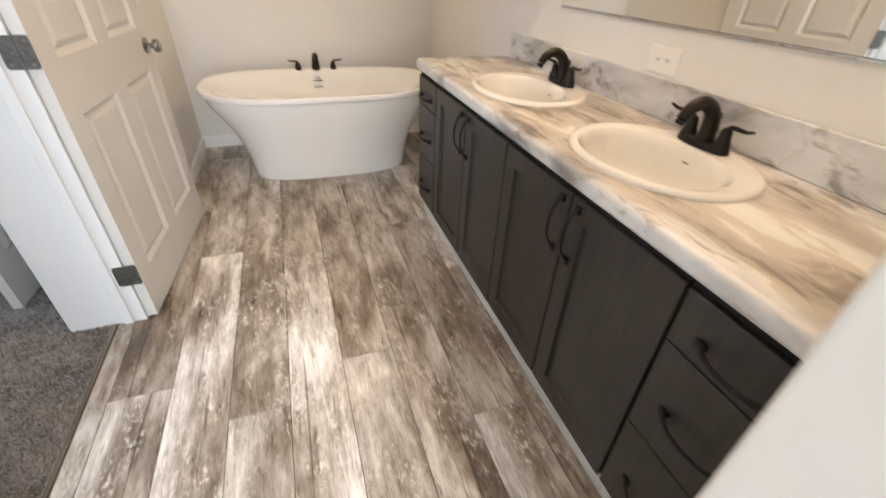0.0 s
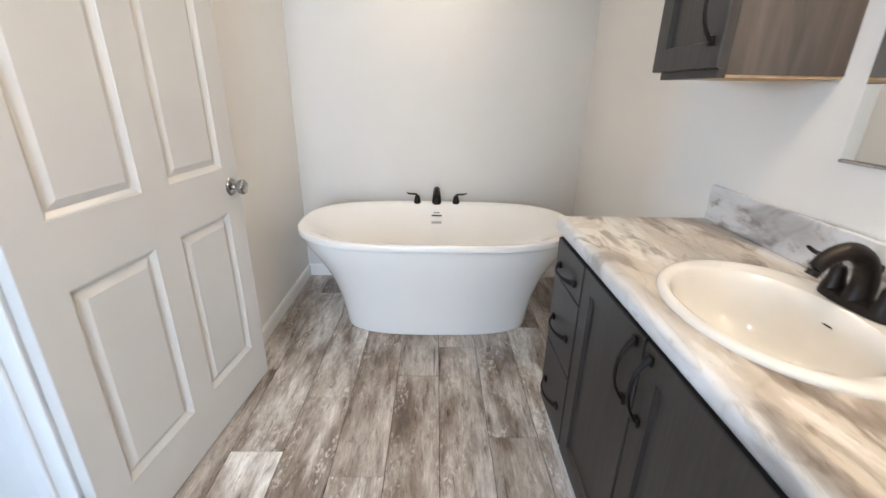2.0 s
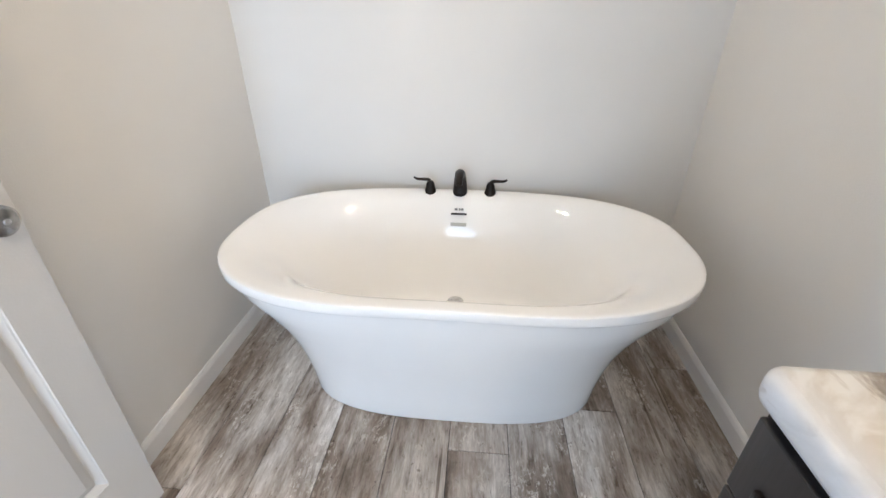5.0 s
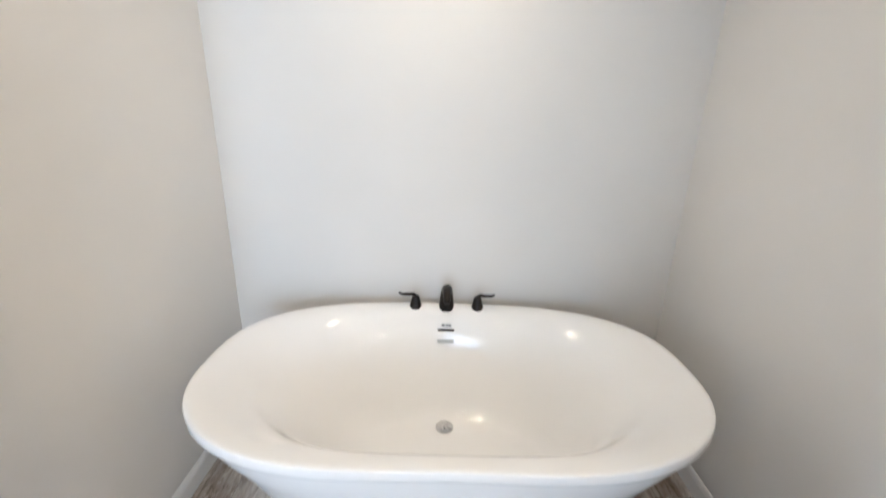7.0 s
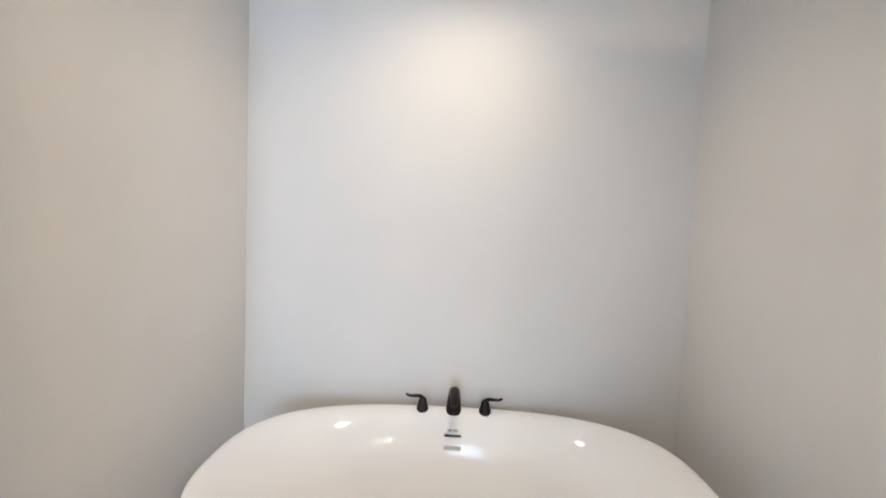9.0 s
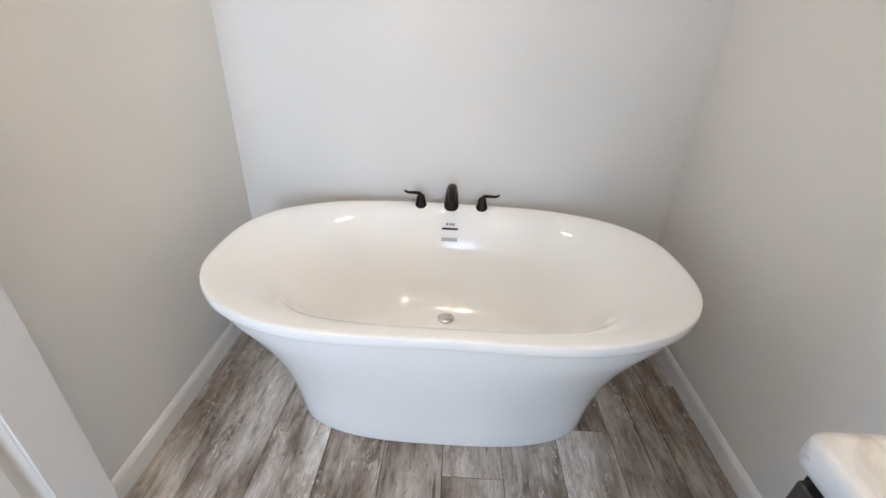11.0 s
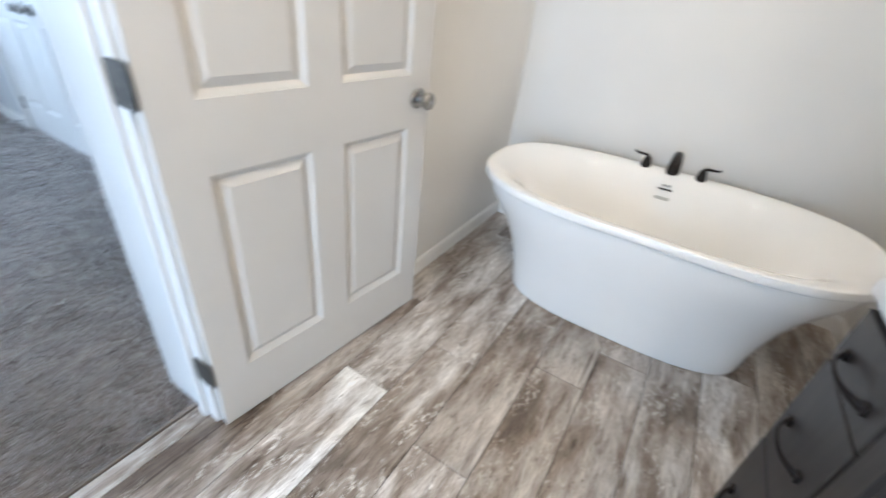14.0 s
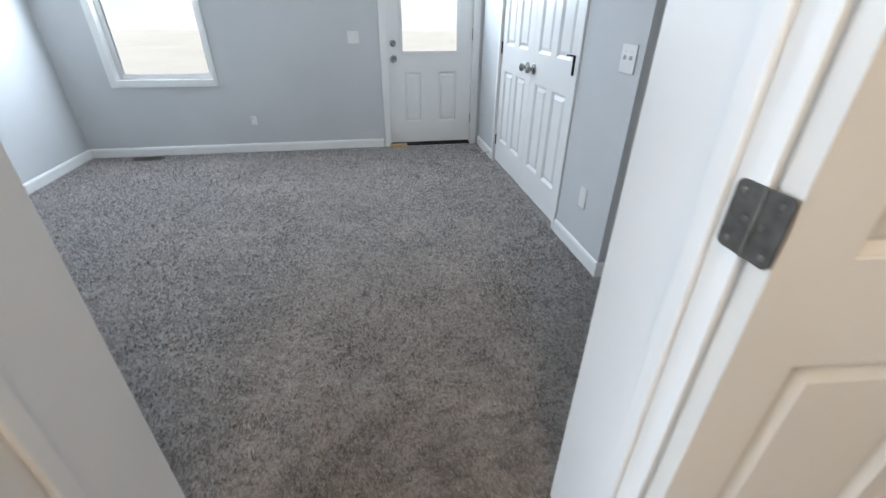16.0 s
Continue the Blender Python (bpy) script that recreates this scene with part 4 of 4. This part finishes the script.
def wall_plate(name, label, category, m, w, h, holes):
    """A cover plate in the local x (width), z plane, standing out to -y; holes: 'outlet', 'switch' or 'blank'."""
    t = thing(name, label, category)
    t.matrix_basis = m
    pl = part("cover_plate", boxed(-w / 2, w / 2, -0.006, 0, -h / 2, h / 2, 0.003), PLASTIC, t)
    if holes == "outlet":
        wide = w > h
        for s in (-1, 1):
            cx, cz = (s * 0.021, 0) if wide else (0, s * 0.021)
            sock = part("socket", boxed(cx - 0.0155, cx + 0.0155, -0.0085, -0.0055, cz - 0.0135, cz + 0.0135, 0.002), PLASTIC, t)
            for k in (-0.005, 0.005):
                part("slot", boxed(cx + k - 0.0010, cx + k + 0.0010, -0.0092, -0.0075, cz - 0.004, cz + 0.005), DARKGAP, sock)
    elif holes == "switch":
        for s in (-0.023, 0.023):
            part("toggle", boxed(s - 0.005, s + 0.005, -0.017, -0.005, -0.002, 0.014, 0.002), PLASTIC, t)
            part("screw", lathe(bmesh.new(), [(0.0003, 0), (0.003, 0), (0.0003, 0.001)], pose(s, -0.006, 0.030, 90, 0, 0), 8), SCREW, t)
    return t


wall_plate("wall_outlet", "white horizontal double outlet on the vanity wall", "outlet", pose(W, 2.425, 1.040, 0, 0, -90), 0.125, 0.078, "outlet")

# lamps
vl = thing("vanity_light", "bronze bar light with four white bell shades above the mirror", "wall lamp", (0, 0, 0))
part("back_plate", boxed(W - 0.03, W, 1.85, 2.77, 2.20, 2.29, 0.008), BRONZE, vl)


def recessed(name, x, y):
    t = thing(name, "out-of-view white recessed ceiling downlight, switched on", "downlight", (x, y, CEIL))
    bm = bmesh.new()
    lathe(bm, [(0.062, -0.0005), (0.092, -0.0005), (0.092, -0.005), (0.064, -0.010), (0.062, -0.0005)], None, 40)
    part("trim_ring", bm, TRIM, t, smooth=True)
    part("lens", lathe(bmesh.new(), [(0.0005, -0.001), (0.061, -0.001), (0.060, -0.004), (0.0005, -0.005)], None, 32), BULB, t, "glowing frosted lens")
    return t


recessed("ceiling_downlight", 0.90, 4.38)
# unseen fitting added to go with the fill spot
recessed("ceiling_downlight", 0.75, 2.55)
for by in (1.98, 2.20, 2.42, 2.64):
    arm = part("lamp_arm", tube(bmesh.new(), [(W - 0.02, by, 2.24), (1.78, by, 2.25), (1.745, by, 2.24)], 0.008, 10), BRONZE, vl, smooth=True)
    part("shade", lathe(bmesh.new(), [(0.020, 2.235), (0.035, 2.215), (0.055, 2.175), (0.062, 2.135), (0.059, 2.135), (0.052, 2.173), (0.033, 2.211), (0.018, 2.231)], pose(1.74, by, 0), 20), TRIM, vl, "white bell shade open below", smooth=True)

# ---- bedroom things ----


def closet_leaf(x0, x1, knob_x, hinge_x):
    """One white four-column closet door facing the bedroom."""
    t = thing("closet_door", "white painted panelled double closet door, shut", "door", (x1, CY + 0.012, 0.018), 0, "closet doors")
    w, h = x1 - x0 - 0.004, CH - 0.03
    bm = panelled(w, h, 0.035, six_panel(w, h, (0.20, 0.78), (0.97, 1.58), 0.10, 0.09), 0.015, 0.024)
    bm.transform(pose(0, 0, 0, 0, 0, 90))
    bm.transform(Matrix.Scale(-1, 4, (0, 1, 0)))
    part("leaf", bm, TRIM, t)
    part("door_knob", knob_profile(bmesh.new(), pose(knob_x - x1, 0, 0.865, 90, 0, 0), 0.026), NICKEL, t, "satin nickel round knob", smooth=True)
    for z in (0.185, 0.945, 1.78):
        part("hinge", boxed(hinge_x - x1 - 0.010, hinge_x - x1 + 0.010, -0.008, 0.002, z - 0.045, z + 0.045, 0.003), PULL, t, "dark metal hinge")
    return t


CM = (CX0 + CX1) / 2
closet_leaf(CX0 + 0.012, CM, CM - 0.06, CX0 + 0.010)
closet_leaf(CM, CX1 - 0.012, CM + 0.06, CX1 - 0.010)
frame_2 = thing("closet_frame", "white painted closet door casing", "door frame", kind="structure")
for a, b in ((CX0 - 0.035, CX0 + 0.006), (CX1 - 0.006, CX1 + 0.035)):
    part("casing", boxed(a, b, CY - 0.012, CY + 0.03, 0, CH + 0.045, 0.004), TRIM, frame_2)
part("casing", boxed(CX0 + 0.006, CX1 - 0.006, CY - 0.012, CY + 0.03, CH, CH + 0.045, 0.004), TRIM, frame_2)
bm = bmesh.new()
tube(bm, [(CX1 - 0.012, CY - 0.016, 0.925), (CX1 - 0.012, CY - 0.016, 1.025)], 0.007, 10)
tube(bm, [(CX1 - 0.012, CY - 0.016, 1.022), (CX1 - 0.040, CY - 0.030, 1.024), (CX1 - 0.062, CY - 0.036, 1.022)], 0.005, 10)
tagged(link_mesh("door_catch", bm, PULL, True), "small dark metal hinge-pin door stop", "door stop")

# glazed outer door
ext = thing("outer_door", "white half-glazed outer door with two lower panels, shut", "door", (BX - 0.03, EY0 + 0.018, 0.03))
EW, EHH = EY1 - EY0 - 0.036, EH - 0.05
gy0, gy1, gz0, gz1 = 0.143, 0.670, 0.853, 1.85
lower = [(0.155, 0.317, 0.207, 0.668), (0.490, 0.666, 0.207, 0.668)]
bm = panelled(EW, 0.80, 0.040, lower, 0.013, 0.020)
box(bm, -0.040, 0, 0, gy0, 0.80, EHH)
box(bm, -0.040, 0, gy1, EW, 0.80, EHH)
box(bm, -0.040, 0, gy0, gy1, gz1, EHH)
box(bm, -0.040, 0, gy0, gy1, 0.80, gz0)
leaf_e = part("leaf", bm, TRIM, ext)
for a in ((gy0 - 0.02, gy0 + 0.006, gz0 - 0.02, gz1 + 0.02), (gy1 - 0.006, gy1 + 0.02, gz0 - 0.02, gz1 + 0.02), (gy0 + 0.006, gy1 - 0.006, gz0 - 0.02, gz0 + 0.006), (gy0 + 0.006, gy1 - 0.006, gz1 - 0.006, gz1 + 0.02)):
    part("glazing_bead", boxed(-0.002, 0.010, *a, 0.003), TRIM, ext)
pane = part("pane", boxed(-0.024, -0.018, gy0, gy1, gz0, gz1), GLASS, ext)
pane.visible_shadow = False
for z, r in ((0.790, 0.026), (0.922, 0.022)):
    part("door_knob" if z < 0.85 else "deadbolt", knob_profile(bmesh.new(), pose(0, 0.058, z, 0, 90, 0), r, 0.055 if z < 0.85 else 0.03) if z < 0.85 else lathe(bmesh.new(), [(0.0005, 0), (0.030, 0), (0.028, 0.010), (0.012, 0.014), (0.010, 0.024), (0.0005, 0.025)], pose(0, 0.058, z, 0, 90, 0)), NICKEL, ext, smooth=True)
for z in (0.22, 1.0, 1.75):
    part("hinge", boxed(0.0, 0.012, EW - 0.002, EW + 0.014, z - 0.05, z + 0.05, 0.003), HINGE, ext)
frame_3 = thing("outer_door_frame", "white painted outer door casing", "door frame", kind="structure")
for a, b in ((EY0 - 0.045, EY0 + 0.016), (EY1 - 0.016, EY1 + 0.045)):
    part("casing", boxed(BX - T, BX + 0.014, a, b, 0, EH + 0.05, 0.003), TRIM, frame_3)
part("casing", boxed(BX - T, BX + 0.014, EY0 + 0.016, EY1 - 0.016, EH - 0.016, EH + 0.05, 0.003), TRIM, frame_3)
part("threshold", boxed(BX - T, BX + 0.002, EY0 + 0.016, EY1 - 0.016, -0.02, 0.012, 0.003), BLACKRUBBER, frame_3, "dark metal door sill")
part("door_sweep", boxed(BX - 0.06, BX - 0.026, EY0 + 0.02, EY1 - 0.02, 0.012, 0.030), BLACKRUBBER, frame_3, "black rubber door sweep")
tagged(link_mesh("wood_block", boxed(BX + 0.015, BX + 0.05, EY0 + 0.0, EY0 + 0.17, 0.0, 0.03, 0.003), RAWWOOD), "raw tan wood offcut at the outer door", "wood block")

# window
win = thing("window_1", "white vinyl bedroom window looking onto a pale field", "window", kind="structure")
for a in ((WY0 - 0.055, WY0 + 0.004, WZ0 - 0.055, WZ1 + 0.055), (WY1 - 0.004, WY1 + 0.03, WZ0 - 0.055, WZ1 + 0.055), (WY0 + 0.004, WY1 - 0.004, WZ0 - 0.055, WZ0 + 0.004), (WY0 + 0.004, WY1 - 0.004, WZ1 - 0.004, WZ1 + 0.055)):
    part("casing", boxed(BX - 0.10, BX + 0.014, *a, 0.003), TRIM, win)
for a in ((WY0 + 0.004, WY0 + 0.045, WZ0 + 0.004, WZ1 - 0.004), (WY1 - 0.045, WY1 - 0.004, WZ0 + 0.004, WZ1 - 0.004), (WY0 + 0.045, WY1 - 0.045, WZ0 + 0.004, WZ0 + 0.045), (WY0 + 0.045, WY1 - 0.045, WZ1 - 0.045, WZ1 - 0.004), (WY0 + 0.045, WY1 - 0.045, 1.29, 1.33)):
    part("sash", boxed(BX - 0.095, BX - 0.055, *a, 0.004), TRIM, win)
for a in ((WZ0 + 0.045, 1.29), (1.33, WZ1 - 0.045)):
    pn = part("pane", boxed(BX - 0.080, BX - 0.074, WY0 + 0.045, WY1 - 0.045, *a), GLASS, win)
    pn.visible_shadow = False

wall_plate("light_switch", "white double toggle light switch on the closet wall", "light switch", pose(-1.44, CY, 1.055), 0.116, 0.116, "switch")
wall_plate("wall_outlet", "white blank outlet cover low on the closet wall", "outlet", pose(-1.60, CY, 0.342), 0.072, 0.116, "blank")
wall_plate("wall_outlet", "white outlet low on the bedroom wall", "outlet", pose(BX, 1.362, 0.297, 0, 0, 90), 0.05, 0.08, "outlet")
wall_plate("light_switch", "white double toggle light switch beside the outer door", "light switch", pose(BX, 2.353, 1.005, 0, 0, 90), 0.10, 0.10, "switch")
VENTBROWN = metal("brown_vent_enamel", (0.13, 0.105, 0.085), 0.45, 0.3)
vent = thing("floor_register", "dark brown metal floor vent in the carpet", "floor vent", (BX + 0.12, 0.40, 0.004))
part("frame", boxed(-0.05, 0.05, -0.13, 0.13, 0, 0.006, 0.002), VENTBROWN, vent)
for i in range(9):
    part("slat", boxed(-0.035, 0.035, -0.11 + i * 0.026, -0.098 + i * 0.026, 0.006, 0.010), PULL, vent)

bm = bmesh.new()
coil = []
for i in range(141):
    a = i * 0.6
    coil.append((CX0 - 0.09 + 0.006 * math.cos(a), CY - 0.014 - 0.0005 * i, 0.05 + 0.006 * math.sin(a)))
tube(bm, coil, 0.0012, 6)
stop = thing("spring_door_stop", "small spring door stop on the closet baseboard", "door stop")
part("spring", bm, SCREW, stop, smooth=True)
part("tip", lathe(bmesh.new(), [(0.0005, 0), (0.008, 0), (0.008, 0.012), (0.0005, 0.014)], pose(CX0 - 0.09, CY - 0.084, 0.05, 90, 0, 0), 12), PLASTIC, stop)
# frame of the added south opening, never in view
fill_frame = thing("added_opening", "unseen white framed opening added behind the walk for daylight fill", "window", kind="structure")
for a in ((SW[0], SW[0] + 0.04, SW[2], SW[3]), (SW[1] - 0.04, SW[1], SW[2], SW[3]), (SW[0] + 0.04, SW[1] - 0.04, SW[2], SW[2] + 0.04), (SW[0] + 0.04, SW[1] - 0.04, SW[3] - 0.04, SW[3])):
    part("frame", boxed(a[0], a[1], SOUTH - T + 0.01, SOUTH - 0.075, a[2], a[3], 0.003), TRIM, fill_frame)

# carpet tufts in the stretch of carpet next to the bathroom door
cr = np.random.RandomState(3)
N = 190000
px, py = -0.128 - (-0.15 - BX) * cr.uniform(0, 1, N) ** 1.35, cr.uniform(BY + 0.02, CY - 0.02, N)
keep = ~((px > JX - 0.02) & ((py < D0 + 0.004) | (py > D1 - 0.004)))
px, py = px[keep], py[keep]
N = len(px)
ang, lean, tall = cr.uniform(0, 6.283, N), cr.normal(0, 0.009, (N, 2)), cr.uniform(0.002, 0.008, N)
wx, wy = np.cos(ang) * 0.0024, np.sin(ang) * 0.0024
V = np.empty((N, 4, 3))
V[:, 0] = np.c_[px - wx, py - wy, np.full(N, -0.001)]
V[:, 1] = np.c_[px + wx, py + wy, np.full(N, -0.001)]
V[:, 2] = np.c_[px + wx * 0.8 + lean[:, 0], py + wy * 0.8 + lean[:, 1], tall]
V[:, 3] = np.c_[px - wx * 0.8 + lean[:, 0], py - wy * 0.8 + lean[:, 1], tall]
me = bpy.data.meshes.new("carpet_tufts")
me.from_pydata(V.reshape(-1, 3).tolist(), [], np.arange(N * 4).reshape(-1, 4).tolist())
me.materials.append(TUFT)
tagged(new("carpet_tufts", me), "short taupe and grey carpet pile tufts", "carpet pile", kind="stuff")

# ---- plank floor, piece by piece ----
floor = tagged(link_mesh("floor", boxed(-0.105, W, SOUTH, L, -0.0075, -0.0030), DARKGAP), "distressed barnwood vinyl plank bathroom floor", "floor", kind="structure")
PITCH, PLEN = 0.195, 1.307
shapes = {}
tones = random.Random(11)
TONES = ((0.84, 0.79, 0.74), (0.95, 0.91, 0.87), (1.03, 1.00, 0.97), (1.10, 1.09, 1.08), (1.19, 1.19, 1.19), (1.32, 1.33, 1.34))


def plank(x0, x1, y0, y1):
    w, l = round(x1 - x0, 3), round(y1 - y0, 3)
    if (w, l) not in shapes:
        bm = bmesh.new()
        c = 0.0012
        lo = [(0, 0, -0.003), (w, 0, -0.003), (w, l, -0.003), (0, l, -0.003)]
        mi = [(0, 0, -0.0012), (w, 0, -0.0012), (w, l, -0.0012), (0, l, -0.0012)]
        hi = [(c, c, 0), (w - c, c, 0), (w - c, l - c, 0), (c, l - c, 0)]
        loft(bm, [lo, mi, hi], False, True)
        bmesh.ops.recalc_face_normals(bm, faces=bm.faces)
        me = bpy.data.meshes.new("plank")
        bm.to_mesh(me)
        bm.free()
        me.materials.append(PLANK)
        shapes[(w, l)] = me
    ob = new("plank", shapes[(w, l)])
    ob.location = (x0, y0, 0)
    ob.parent = floor
    tone = tones.choice(TONES)
    if any(abs(x0 - px_) + abs(y1 - py_) < 0.02 for px_, py_ in ((0.155, 3.28), (1.325, 4.17), (0.545, 3.17))):   # pale planks
        tone = (1.38, 1.40, 1.42)
    shade = tones.uniform(0.95, 1.05)
    ob.color = (*(c * shade for c in tone), 1)


ENDS = {0: 2.46, 1: 3.28, 2: 3.575, 3: 3.17, 4: 3.725, 5: 3.967, 6: 3.35, 7: 4.17, 8: 3.72, 9: 3.1}   # one end joint in each course
for col in range(-1, 10):
    x0 = -0.040 + PITCH * col
    x1 = x0 + PITCH - 0.0022
    x0, x1 = max(x0, -0.105), min(x1, W)
    if x1 - x0 < 0.02:
        continue
    y = ENDS.get(col, 3.4 + 0.37 * col) % PLEN - 3 * PLEN
    while y < L:
        a, b = max(y, SOUTH), min(y + PLEN - 0.0022, L)
        if b - a > 0.03:
            if x0 < 0 and x1 < 0.01:      # the strip in the doorway
                if b > D0 and a < D1:
                    plank(x0, x1, max(a, D0), min(b, D1))
            else:
                plank(max(x0, 0.0) if not (b > D0 and a < D1) else x0, x1, a, b)
        y += PLEN
